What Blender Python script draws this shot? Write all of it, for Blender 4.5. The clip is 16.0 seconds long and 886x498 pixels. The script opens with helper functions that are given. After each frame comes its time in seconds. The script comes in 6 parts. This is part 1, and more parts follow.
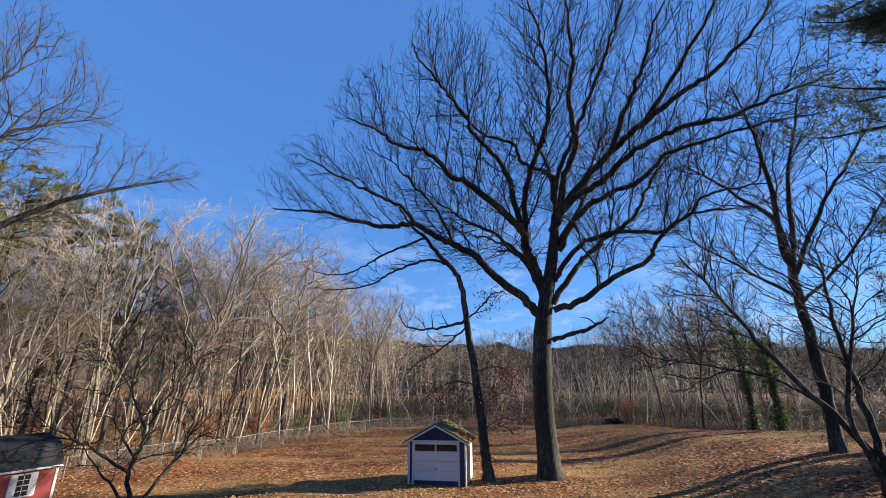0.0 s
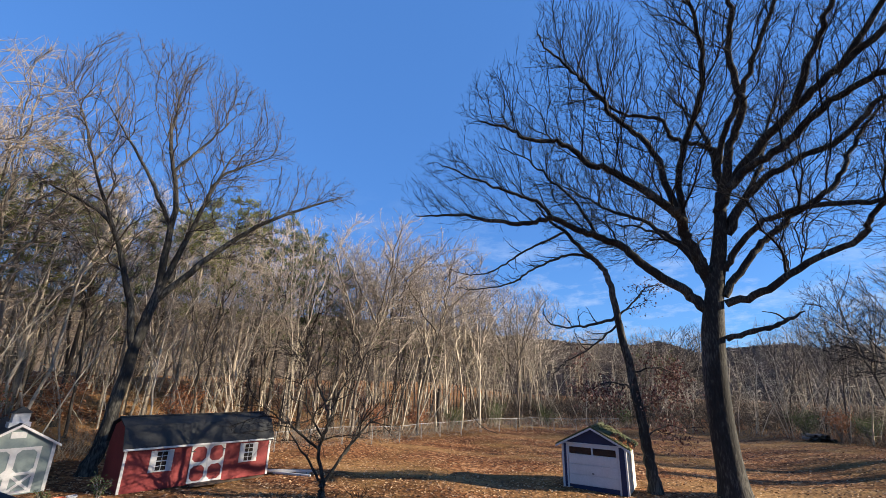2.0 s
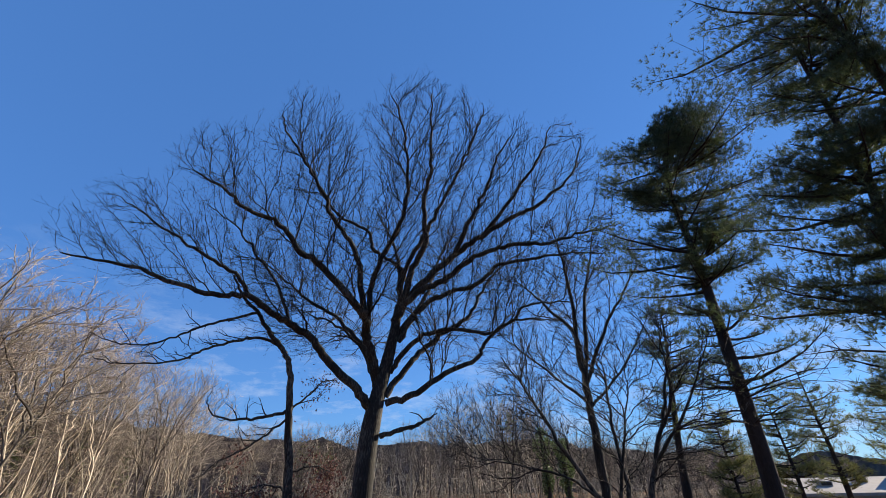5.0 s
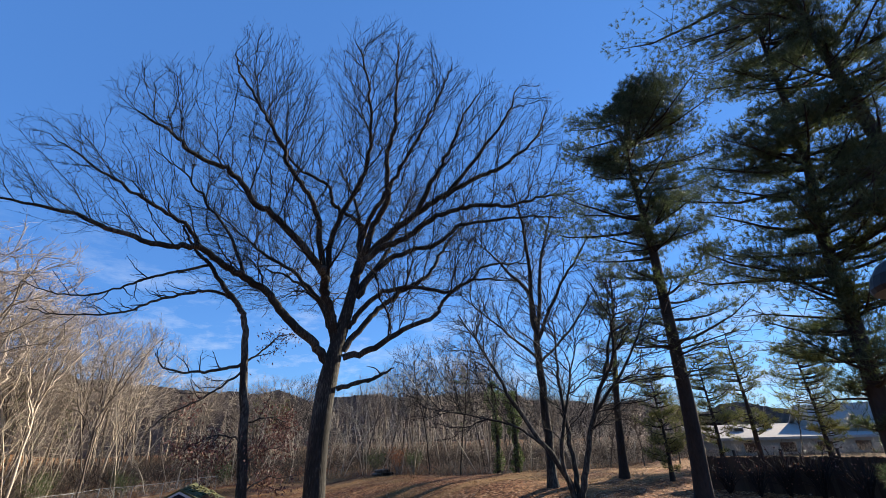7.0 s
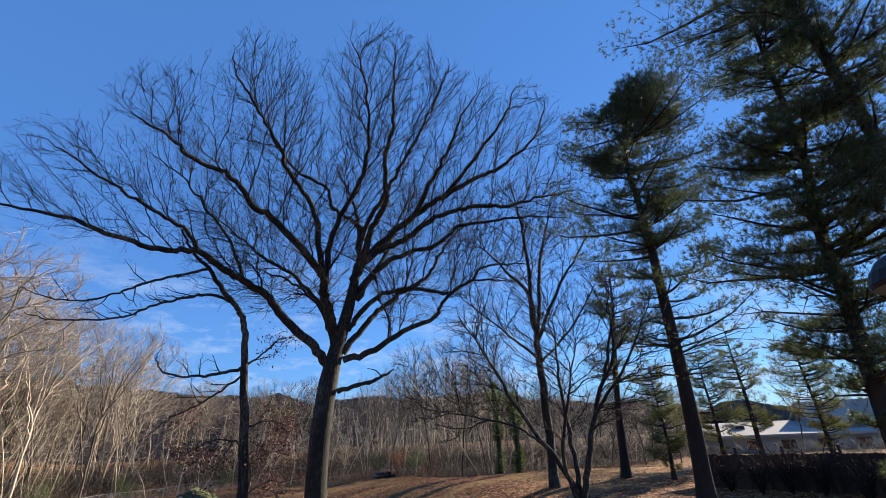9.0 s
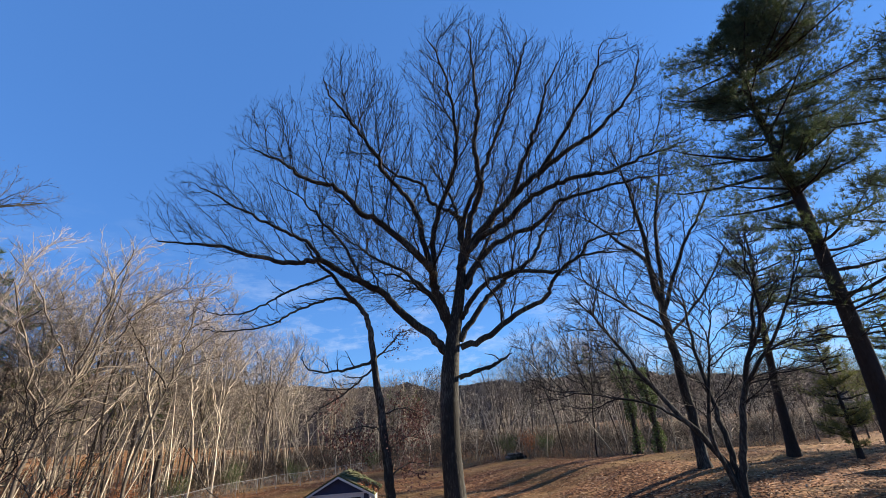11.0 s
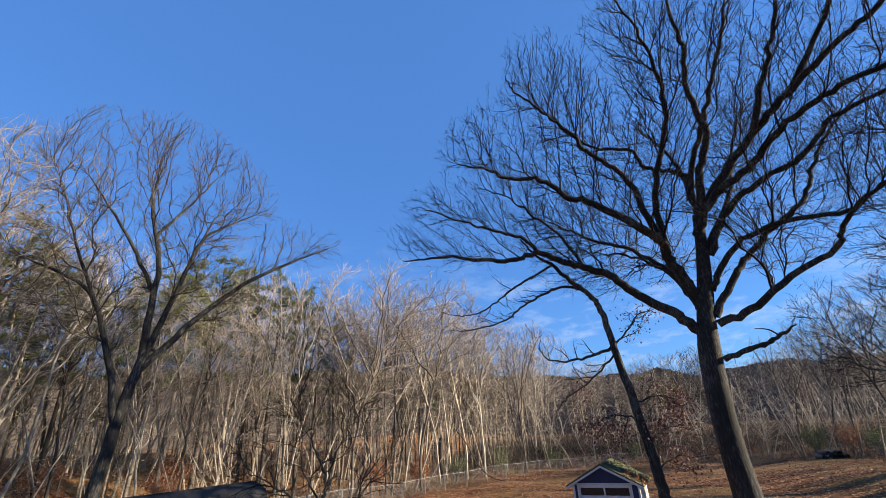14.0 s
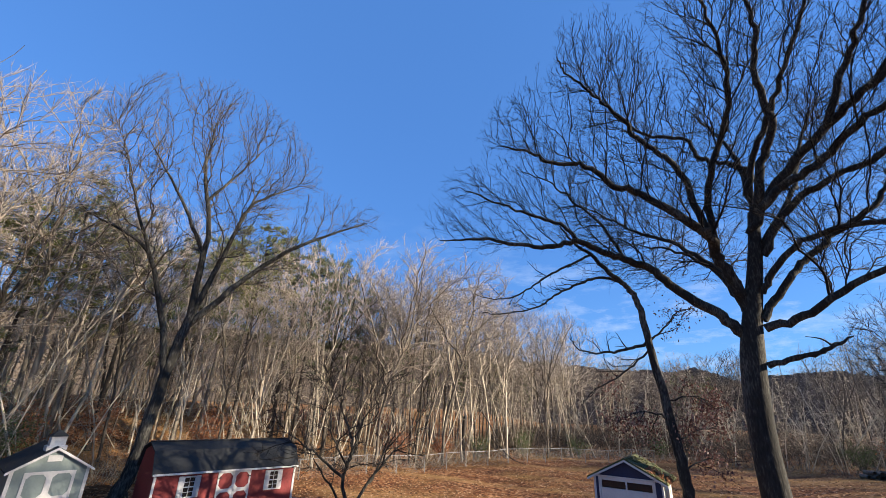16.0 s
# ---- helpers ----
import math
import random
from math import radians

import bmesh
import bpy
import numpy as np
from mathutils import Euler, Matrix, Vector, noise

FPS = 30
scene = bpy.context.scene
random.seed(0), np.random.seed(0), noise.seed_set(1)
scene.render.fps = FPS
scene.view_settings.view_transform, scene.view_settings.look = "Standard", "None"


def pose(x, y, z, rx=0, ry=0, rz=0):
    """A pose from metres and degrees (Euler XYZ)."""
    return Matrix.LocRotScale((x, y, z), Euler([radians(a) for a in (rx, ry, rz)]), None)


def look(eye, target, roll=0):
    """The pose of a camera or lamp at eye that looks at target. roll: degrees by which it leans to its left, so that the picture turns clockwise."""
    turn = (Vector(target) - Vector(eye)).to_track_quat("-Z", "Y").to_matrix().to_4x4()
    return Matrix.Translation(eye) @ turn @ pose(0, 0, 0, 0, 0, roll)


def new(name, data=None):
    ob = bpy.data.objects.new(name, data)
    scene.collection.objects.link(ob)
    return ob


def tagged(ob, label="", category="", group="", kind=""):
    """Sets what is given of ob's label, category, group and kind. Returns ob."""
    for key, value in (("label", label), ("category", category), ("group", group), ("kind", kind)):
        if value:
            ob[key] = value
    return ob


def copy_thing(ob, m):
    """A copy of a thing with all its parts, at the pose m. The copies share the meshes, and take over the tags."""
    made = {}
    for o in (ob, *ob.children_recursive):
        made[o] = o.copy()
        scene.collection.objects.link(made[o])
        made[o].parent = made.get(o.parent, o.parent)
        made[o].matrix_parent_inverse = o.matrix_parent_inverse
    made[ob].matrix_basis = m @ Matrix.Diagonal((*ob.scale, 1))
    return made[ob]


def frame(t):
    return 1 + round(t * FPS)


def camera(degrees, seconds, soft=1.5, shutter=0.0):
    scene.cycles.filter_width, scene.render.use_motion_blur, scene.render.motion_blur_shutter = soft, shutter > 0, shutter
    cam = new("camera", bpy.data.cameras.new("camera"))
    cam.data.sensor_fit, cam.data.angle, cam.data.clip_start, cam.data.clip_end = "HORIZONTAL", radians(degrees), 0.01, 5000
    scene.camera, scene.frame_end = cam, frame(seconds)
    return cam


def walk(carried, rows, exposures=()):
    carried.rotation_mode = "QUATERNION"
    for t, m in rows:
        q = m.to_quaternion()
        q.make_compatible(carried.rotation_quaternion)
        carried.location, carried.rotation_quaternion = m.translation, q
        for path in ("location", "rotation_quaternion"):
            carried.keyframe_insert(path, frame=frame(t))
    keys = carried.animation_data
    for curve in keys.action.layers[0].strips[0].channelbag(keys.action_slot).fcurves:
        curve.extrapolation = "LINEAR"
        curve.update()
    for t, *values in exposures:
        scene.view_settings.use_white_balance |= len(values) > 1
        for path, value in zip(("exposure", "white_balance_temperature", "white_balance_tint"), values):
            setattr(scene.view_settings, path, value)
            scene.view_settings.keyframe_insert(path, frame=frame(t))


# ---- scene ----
# ---- camera ----
EYE = (0.0, 0.0, 4.8)
cam = camera(93.3, 16.0, soft=0.5)
rows = [
    (0.0, pose(*EYE, 107.77, 0.51, 0.16)),
    (0.5, pose(*EYE, 107.35, -0.44, 6.45)),
    (1.0, pose(*EYE, 106.87, -0.81, 12.73)),
    (1.5, pose(*EYE, 106.61, -0.91, 18.53)),
    (2.0, pose(*EYE, 107.35, -1.48, 19.28)),
    (2.5, pose(*EYE, 111.46, -1.87, 8.34)),
    (3.0, pose(*EYE, 118.08, 0.17, -3.87)),
    (3.5, pose(*EYE, 122.40, 0.44, -9.74)),
    (4.0, pose(*EYE, 122.63, 0.47, -12.98)),
    (4.5, pose(*EYE, 120.70, 0.78, -16.80)),
    (5.0, pose(*EYE, 119.19, 1.31, -22.08)),
    (7.3, pose(*EYE, 112.98, 1.82, -28.02)),
    (7.5, pose(*EYE, 112.82, 1.96, -28.27)),
    (8.0, pose(*EYE, 112.77, 2.23, -29.04)),
    (8.2, pose(*EYE, 113.00, 2.45, -29.25)),
    (10.3, pose(*EYE, 114.12, 2.82, -19.24)),
    (10.5, pose(*EYE, 113.69, 3.09, -17.32)),
    (11.0, pose(*EYE, 112.47, 4.10, -11.73)),
    (11.5, pose(*EYE, 111.99, 4.70, -6.86)),
    (12.0, pose(*EYE, 112.72, 4.44, -5.03)),
    (12.5, pose(*EYE, 113.95, 4.22, -4.24)),
    (13.0, pose(*EYE, 114.72, 4.17, -0.80)),
    (13.5, pose(*EYE, 114.29, 4.02, 8.19)),
    (14.0, pose(*EYE, 113.19, 3.39, 19.35)),
    (14.5, pose(*EYE, 112.17, 2.58, 28.75)),
    (15.0, pose(*EYE, 111.69, 1.61, 33.11)),
    (15.5, pose(*EYE, 111.36, -0.15, 29.85)),
    (16.0, pose(*EYE, 110.59, -1.97, 22.52)),
]
walk(cam, rows, exposures=[(0.0, 1.38), (2.2, 1.38), (3.2, 1.2), (5.0, 1.14), (7.3, 1.36), (8.2, 1.36), (10.3, 1.24), (11.2, 1.36), (14.0, 1.38), (15.0, 1.44), (16.0, 1.44)])

# ---- light ----
SUN_AZ, SUN_EL = 80.0, 20.0     # degrees clockwise from the y axis, and above the horizon
world = bpy.data.worlds.new("world")
scene.world = world
world.use_nodes = True
wt = world.node_tree
sky = wt.nodes.new("ShaderNodeTexSky")
sky.sky_type, sky.sun_disc = "NISHITA", False
sky.sun_elevation, sky.sun_rotation = radians(SUN_EL), radians(SUN_AZ)
sky.air_density, sky.dust_density, sky.ozone_density = 1.0, 0.0, 3.0
wt.nodes["Background"].inputs["Strength"].default_value = 0.09
# thin streaks of high cloud low over the horizon
wgeo = wt.nodes.new("ShaderNodeTexCoord")
wmap = wt.nodes.new("ShaderNodeMapping")
wmap.inputs["Scale"].default_value = (5, 5, 16)
wnoise = wt.nodes.new("ShaderNodeTexNoise")
wnoise.inputs["Scale"].default_value, wnoise.inputs["Detail"].default_value = 1.6, 9
wnoise.inputs["Roughness"].default_value = 0.68
wramp = wt.nodes.new("ShaderNodeValToRGB")
wramp.color_ramp.elements[0].position, wramp.color_ramp.elements[1].position = 0.5, 0.78
wsep = wt.nodes.new("ShaderNodeSeparateXYZ")
wband = wt.nodes.new("ShaderNodeMapRange")
wband.inputs["From Min"].default_value, wband.inputs["From Max"].default_value = 0.42, 0.12
wmul = wt.nodes.new("ShaderNodeMath")
wmul.operation = "MULTIPLY"
wmix = wt.nodes.new("ShaderNodeMixRGB")
wmix.inputs["Color2"].default_value = (2.6, 3.3, 4.6, 1)
wt.links.new(wgeo.outputs["Generated"], wmap.inputs["Vector"])
wt.links.new(wmap.outputs["Vector"], wnoise.inputs["Vector"])
wt.links.new(wnoise.outputs["Fac"], wramp.inputs["Fac"])
wt.links.new(wgeo.outputs["Generated"], wsep.inputs["Vector"])
wt.links.new(wsep.outputs["Z"], wband.inputs["Value"])
wt.links.new(wramp.outputs["Color"], wmul.inputs[0])
wt.links.new(wband.outputs["Result"], wmul.inputs[1])
wt.links.new(wmul.outputs["Value"], wmix.inputs["Fac"])
whue = wt.nodes.new("ShaderNodeHueSaturation")
whue.inputs["Saturation"].default_value = 1.0
wt.links.new(sky.outputs["Color"], whue.inputs["Color"])
wgain = wt.nodes.new("ShaderNodeMixRGB")
wgain.blend_type = "MULTIPLY"
wgain.inputs["Fac"].default_value = 1.0
wgain.inputs["Color2"].default_value = (0.63, 0.93, 1.27, 1)
wt.links.new(whue.outputs["Color"], wgain.inputs["Color1"])
weven = wt.nodes.new("ShaderNodeMixRGB")
weven.inputs["Fac"].default_value = 0.68
weven.inputs["Color2"].default_value = (0.37, 1.09, 2.97, 1)
wt.links.new(wgain.outputs["Color"], weven.inputs["Color1"])
wt.links.new(weven.outputs["Color"], wmix.inputs["Color1"])
wt.links.new(wmix.outputs["Color"], wt.nodes["Background"].inputs["Color"])

sa, se = radians(SUN_AZ), radians(SUN_EL)
to_sun = Vector((math.sin(sa) * math.cos(se), math.cos(sa) * math.cos(se), math.sin(se)))
sun = new("sun", bpy.data.lights.new("sun", "SUN"))
sun.data.energy, sun.data.angle, sun.data.color = 5.0, radians(0.53), (1.0, 0.86, 0.68)
sun.matrix_world = look(to_sun * 80, (0, 0, 0))


# ---- materials ----
def material(name, stops, scale=4.0, rough=0.85, fine=30.0, bump=0.3, metal=0.0, stretch=(1, 1, 1), island=0.0, each=0.0, spec=0.3):
    """A surface whose colour wanders between the stops at a coarse and a fine scale, with a little relief."""
    m = bpy.data.materials.new(name)
    m.use_nodes = True
    nt = m.node_tree
    b = nt.nodes["Principled BSDF"]
    b.inputs["Roughness"].default_value, b.inputs["Metallic"].default_value = rough, metal
    b.inputs["Specular IOR Level"].default_value = spec
    tc = nt.nodes.new("ShaderNodeTexCoord")
    mp = nt.nodes.new("ShaderNodeMapping")
    mp.inputs["Scale"].default_value = stretch
    n1, n2 = nt.nodes.new("ShaderNodeTexNoise"), nt.nodes.new("ShaderNodeTexNoise")
    n1.inputs["Scale"].default_value, n1.inputs["Detail"].default_value = scale, 5
    n2.inputs["Scale"].default_value, n2.inputs["Detail"].default_value = fine, 4
    nt.links.new(tc.outputs["Object"], mp.inputs["Vector"])
    nt.links.new(mp.outputs["Vector"], n1.inputs["Vector"])
    nt.links.new(mp.outputs["Vector"], n2.inputs["Vector"])
    mx = nt.nodes.new("ShaderNodeMath")
    mx.operation, mx.use_clamp = "MULTIPLY_ADD", True
    mx.inputs[1].default_value = 0.5
    half = nt.nodes.new("ShaderNodeMath")
    half.operation = "MULTIPLY"
    half.inputs[1].default_value = 0.5
    nt.links.new(n1.outputs["Fac"], half.inputs[0])
    nt.links.new(n2.outputs["Fac"], mx.inputs[0])
    nt.links.new(half.outputs[0], mx.inputs[2])
    value = mx.outputs[0]
    for amount, kind, output in ((island, "ShaderNodeNewGeometry", "Random Per Island"), (each, "ShaderNodeObjectInfo", "Random")):
        if amount:
            g = nt.nodes.new(kind)
            k = nt.nodes.new("ShaderNodeMath")
            k.operation = "MULTIPLY_ADD"
            k.inputs[1].default_value, k.inputs[2].default_value = amount, -amount / 2
            s = nt.nodes.new("ShaderNodeMath")
            s.use_clamp = True
            nt.links.new(g.outputs[output], k.inputs[0])
            nt.links.new(k.outputs[0], s.inputs[0])
            nt.links.new(value, s.inputs[1])
            value = s.outputs[0]
    ramp = nt.nodes.new("ShaderNodeValToRGB")
    els = ramp.color_ramp.elements
    for i, c in enumerate(stops):
        p = 0.3 + 0.4 * i / max(1, len(stops) - 1)
        e = els[i] if i < 2 else els.new(p)
        e.position, e.color = p, (*c, 1)
    nt.links.new(value, ramp.inputs["Fac"])
    nt.links.new(ramp.outputs["Color"], b.inputs["Base Color"])
    if bump:
        bp = nt.nodes.new("ShaderNodeBump")
        bp.inputs["Strength"].default_value, bp.inputs["Distance"].default_value = bump, 0.02
        nt.links.new(n2.outputs["Fac"], bp.inputs["Height"])
        nt.links.new(bp.outputs["Normal"], b.inputs["Normal"])
    return m


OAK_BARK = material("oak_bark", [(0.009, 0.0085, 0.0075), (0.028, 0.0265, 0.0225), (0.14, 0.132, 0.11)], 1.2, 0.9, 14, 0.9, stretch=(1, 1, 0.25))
GREY_BARK = material("grey_bark", [(0.045, 0.038, 0.031), (0.11, 0.092, 0.073), (0.24, 0.205, 0.16)], 1.0, 0.9, 12, 0.6, stretch=(1, 1, 0.3), each=0.5)
# tan bark and twigs carry the west wood's sunlight in their colour
SUNLIT_TAN_BARK = material("sunlit_tan_bark", [(0.07, 0.061, 0.048), (0.18, 0.157, 0.123), (0.44, 0.385, 0.3)], 1.0, 0.9, 12, 0.5, stretch=(1, 1, 0.3), each=0.6, island=0.3)
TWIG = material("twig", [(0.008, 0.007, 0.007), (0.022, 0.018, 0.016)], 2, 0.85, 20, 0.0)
SUNLIT_TAN_TWIG = material("sunlit_tan_twig", [(0.16, 0.137, 0.112), (0.35, 0.3, 0.243)], 0.4, 0.85, 20, 0.0, each=0.5)
GREY_TWIG = material("grey_twig", [(0.075, 0.062, 0.051), (0.2, 0.166, 0.134)], 0.4, 0.85, 20, 0.0, each=0.5)
PINE_BARK = material("pine_bark", [(0.015, 0.013, 0.012), (0.045, 0.037, 0.032)], 1.5, 0.9, 16, 0.9, stretch=(1, 1, 0.3))
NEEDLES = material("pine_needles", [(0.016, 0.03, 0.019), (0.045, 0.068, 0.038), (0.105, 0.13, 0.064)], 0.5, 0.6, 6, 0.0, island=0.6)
# the same needles in a sunlit and a shaded tint, light set by colour
NEEDLES_SUNLIT = material("pine_needles_sunny", [(0.05, 0.07, 0.025), (0.13, 0.15, 0.05), (0.24, 0.23, 0.08)], 0.4, 0.6, 6, 0.0, island=0.6)
NEEDLES_SHADED = material("pine_needles_shady", [(0.03, 0.05, 0.022), (0.08, 0.105, 0.042), (0.16, 0.18, 0.07)], 0.4, 0.6, 6, 0.0, island=0.6)
EVERGREEN = material("evergreen_leaves", [(0.025, 0.042, 0.018), (0.06, 0.082, 0.032), (0.12, 0.14, 0.055)], 0.7, 0.5, 6, 0.0, island=0.7)
RUSTY = material("rusty_leaves", [(0.12, 0.045, 0.025), (0.25, 0.10, 0.05), (0.42, 0.19, 0.09)], 0.8, 0.6, 6, 0.0, island=0.8)
MAROON = material("maroon_leaves", [(0.05, 0.022, 0.018), (0.11, 0.048, 0.036), (0.24, 0.13, 0.1)], 0.8, 0.5, 6, 0.0, island=0.8)
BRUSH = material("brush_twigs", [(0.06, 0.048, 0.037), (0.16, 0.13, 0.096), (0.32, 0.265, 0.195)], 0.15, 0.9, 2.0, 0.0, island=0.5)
# brush twigs again at half the brightness: the wood's inner shade as colour
SHADED_BRUSH = material("shaded_brush_twigs", [(0.03, 0.024, 0.018), (0.075, 0.059, 0.044), (0.16, 0.127, 0.095)], 0.15, 0.9, 2.0, 0.0, island=0.5)
FAR_WOOD = material("far_wood", [(0.035, 0.028, 0.022), (0.075, 0.06, 0.047), (0.14, 0.112, 0.088)], 0.2, 0.95, 1.2, 0.4, stretch=(1, 1, 0.12))


def let_light_through(m, share, colour):
    """Adds a share of light that passes through thin leaves or needles."""
    nt = m.node_tree
    tr = nt.nodes.new("ShaderNodeBsdfTranslucent")
    tr.inputs["Color"].default_value = (*colour, 1)
    mix = nt.nodes.new("ShaderNodeMixShader")
    mix.inputs["Fac"].default_value = share
    nt.links.new(nt.nodes["Principled BSDF"].outputs["BSDF"], mix.inputs[1])
    nt.links.new(tr.outputs["BSDF"], mix.inputs[2])
    nt.links.new(mix.outputs["Shader"], nt.nodes["Material Output"].inputs["Surface"])


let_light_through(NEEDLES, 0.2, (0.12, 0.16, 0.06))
let_light_through(NEEDLES_SUNLIT, 0.2, (0.22, 0.23, 0.07))
let_light_through(NEEDLES_SHADED, 0.2, (0.15, 0.18, 0.06))
let_light_through(EVERGREEN, 0.2, (0.16, 0.24, 0.06))
let_light_through(RUSTY, 0.25, (0.45, 0.2, 0.09))
let_light_through(MAROON, 0.12, (0.22, 0.09, 0.06))
LITTER = material("fallen_leaves", [(0.09, 0.046, 0.022), (0.24, 0.13, 0.06), (0.38, 0.225, 0.11), (0.5, 0.34, 0.2)], 0.3, 0.75, 3, 0.0, island=0.9)


def ground_material():
    m = bpy.data.materials.new("leafy_ground")
    m.use_nodes = True
    nt = m.node_tree
    b = nt.nodes["Principled BSDF"]
    b.inputs["Roughness"].default_value = 0.95
    b.inputs["Specular IOR Level"].default_value = 0.1
    tc = nt.nodes.new("ShaderNodeTexCoord")

    def tex(scale, detail):
        n = nt.nodes.new("ShaderNodeTexNoise")
        n.inputs["Scale"].default_value, n.inputs["Detail"].default_value = scale, detail
        nt.links.new(tc.outputs["Object"], n.inputs["Vector"])
        return n.outputs["Fac"]

    def ramp(fac, stops):
        r = nt.nodes.new("ShaderNodeValToRGB")
        for i, (p, c) in enumerate(stops):
            e = r.color_ramp.elements[i] if i < 2 else r.color_ramp.elements.new(p)
            e.position, e.color = p, (*c, 1)
        nt.links.new(fac, r.inputs["Fac"])
        return r.outputs["Color"]

    vor = nt.nodes.new("ShaderNodeTexVoronoi")
    vor.inputs["Scale"].default_value = 7.0
    nt.links.new(tc.outputs["Object"], vor.inputs["Vector"])
    sepv = nt.nodes.new("ShaderNodeSeparateColor")
    nt.links.new(vor.outputs["Color"], sepv.inputs["Color"])
    leaves = ramp(sepv.outputs["Red"], [(0.0, (0.05, 0.022, 0.012)), (0.45, (0.17, 0.08, 0.036)), (0.8, (0.29, 0.15, 0.068)), (1.0, (0.46, 0.31, 0.18))])
    grass = ramp(tex(9.0, 6), [(0.3, (0.09, 0.06, 0.022)), (0.7, (0.24, 0.165, 0.06))])
    patch = ramp(tex(0.16, 5), [(0.46, (0, 0, 0)), (0.64, (0.75, 0.75, 0.75))])
    mix = nt.nodes.new("ShaderNodeMixRGB")
    nt.links.new(patch, mix.inputs["Fac"])
    nt.links.new(leaves, mix.inputs["Color1"])
    nt.links.new(grass, mix.inputs["Color2"])
    tint = nt.nodes.new("ShaderNodeMixRGB")
    tint.blend_type = "MULTIPLY"
    tint.inputs["Fac"].default_value = 1.0
    nt.links.new(mix.outputs["Color"], tint.inputs["Color1"])
    nt.links.new(ramp(tex(0.5, 6), [(0.3, (0.62, 0.46, 0.4)), (0.7, (1.25, 1.15, 1.06))]), tint.inputs["Color2"])
    band_map = nt.nodes.new("ShaderNodeMapping")
    band_map.inputs["Scale"].default_value = (0.05, 0.3, 1)
    nt.links.new(tc.outputs["Object"], band_map.inputs["Vector"])
    band = nt.nodes.new("ShaderNodeTexNoise")
    band.inputs["Scale"].default_value, band.inputs["Detail"].default_value = 1.0, 4
    nt.links.new(band_map.outputs["Vector"], band.inputs["Vector"])
    swept = nt.nodes.new("ShaderNodeMixRGB")
    nt.links.new(ramp(band.outputs["Fac"], [(0.5, (0, 0, 0)), (0.66, (0.6, 0.6, 0.6))]), swept.inputs["Fac"])
    nt.links.new(tint.outputs["Color"], swept.inputs["Color1"])
    nt.links.new(ramp(tex(6.0, 5), [(0.3, (0.27, 0.155, 0.06)), (0.7, (0.42, 0.265, 0.11))]), swept.inputs["Color2"])
    nt.links.new(swept.outputs["Color"], b.inputs["Base Color"])
    bp = nt.nodes.new("ShaderNodeBump")
    bp.inputs["Strength"].default_value, bp.inputs["Distance"].default_value = 0.7, 0.05
    nt.links.new(vor.outputs["Distance"], bp.inputs["Height"])
    nt.links.new(bp.outputs["Normal"], b.inputs["Normal"])
    return m


GROUND = ground_material()
RED = material("barn_red_paint", [(0.12, 0.016, 0.016), (0.18, 0.025, 0.025), (0.23, 0.04, 0.038)], 0.9, 0.6, 12, 0.15)
WHITE = material("white_paint", [(0.42, 0.42, 0.41), (0.55, 0.55, 0.54)], 2.0, 0.5, 14, 0.08)
GREY_PAINT = material("grey_green_paint", [(0.15, 0.19, 0.185), (0.2, 0.245, 0.235)], 1.0, 0.6, 12, 0.1)
NAVY = material("navy_siding", [(0.012, 0.018, 0.05), (0.022, 0.03, 0.075)], 1.5, 0.6, 12, 0.2)
SHINGLE = material("charcoal_shingles", [(0.016, 0.018, 0.019), (0.045, 0.047, 0.047)], 1.2, 0.9, 26, 0.6)
MOSSY = material("mossy_shingles", [(0.035, 0.035, 0.022), (0.08, 0.085, 0.032), (0.17, 0.165, 0.075)], 1.8, 0.95, 14, 0.8)
WEATHERED = material("weathered_white_boards", [(0.45, 0.45, 0.38), (0.66, 0.66, 0.6)], 1.4, 0.7, 10, 0.15)
DARK_GLASS = material("dark_glass", [(0.008, 0.009, 0.012), (0.015, 0.017, 0.02)], 2, 0.08, 10, 0.0, spec=0.6)
DARK = material("dark_interior", [(0.006, 0.006, 0.008), (0.012, 0.012, 0.014)], 3, 0.9, 10, 0.0)
STEEL = material("galvanised_steel", [(0.2, 0.2, 0.2), (0.34, 0.34, 0.34)], 3, 0.55, 30, 0.05, metal=0.4)
BLACK_METAL = material("black_metal", [(0.012, 0.012, 0.013), (0.025, 0.025, 0.026)], 3, 0.45, 30, 0.05)
BROWN_BOARD = material("dark_brown_boards", [(0.035, 0.025, 0.02), (0.075, 0.055, 0.04)], 1.5, 0.85, 14, 0.4, stretch=(1, 1, 0.2), each=0.4)
DECK_WOOD = material("deck_wood", [(0.2, 0.14, 0.09), (0.32, 0.23, 0.15)], 1.5, 0.7, 14, 0.2, each=0.4)
PALE_ROOF = material("pale_membrane_roof", [(0.3, 0.28, 0.255), (0.42, 0.4, 0.365)], 0.5, 0.95, 6, 0.1, spec=0.05)
TAN_WALL = material("tan_wall", [(0.3, 0.25, 0.2), (0.42, 0.36, 0.29)], 0.6, 0.85, 8, 0.15)
STRIPE_DARK = material("navy_canvas", [(0.011, 0.017, 0.025), (0.022, 0.03, 0.04)], 4, 0.85, 60, 0.2)
STRIPE_PALE = material("pale_grey_canvas", [(0.18, 0.21, 0.19), (0.26, 0.295, 0.265)], 4, 0.85, 60, 0.2)
DEADWOOD = material("splintered_wood", [(0.4, 0.3, 0.2), (0.62, 0.5, 0.36)], 2, 0.8, 14, 0.5, stretch=(1, 1, 0.2))
ORANGE = material("orange_plastic", [(0.5, 0.12, 0.05), (0.6, 0.17, 0.07)], 3, 0.5, 10, 0.0)


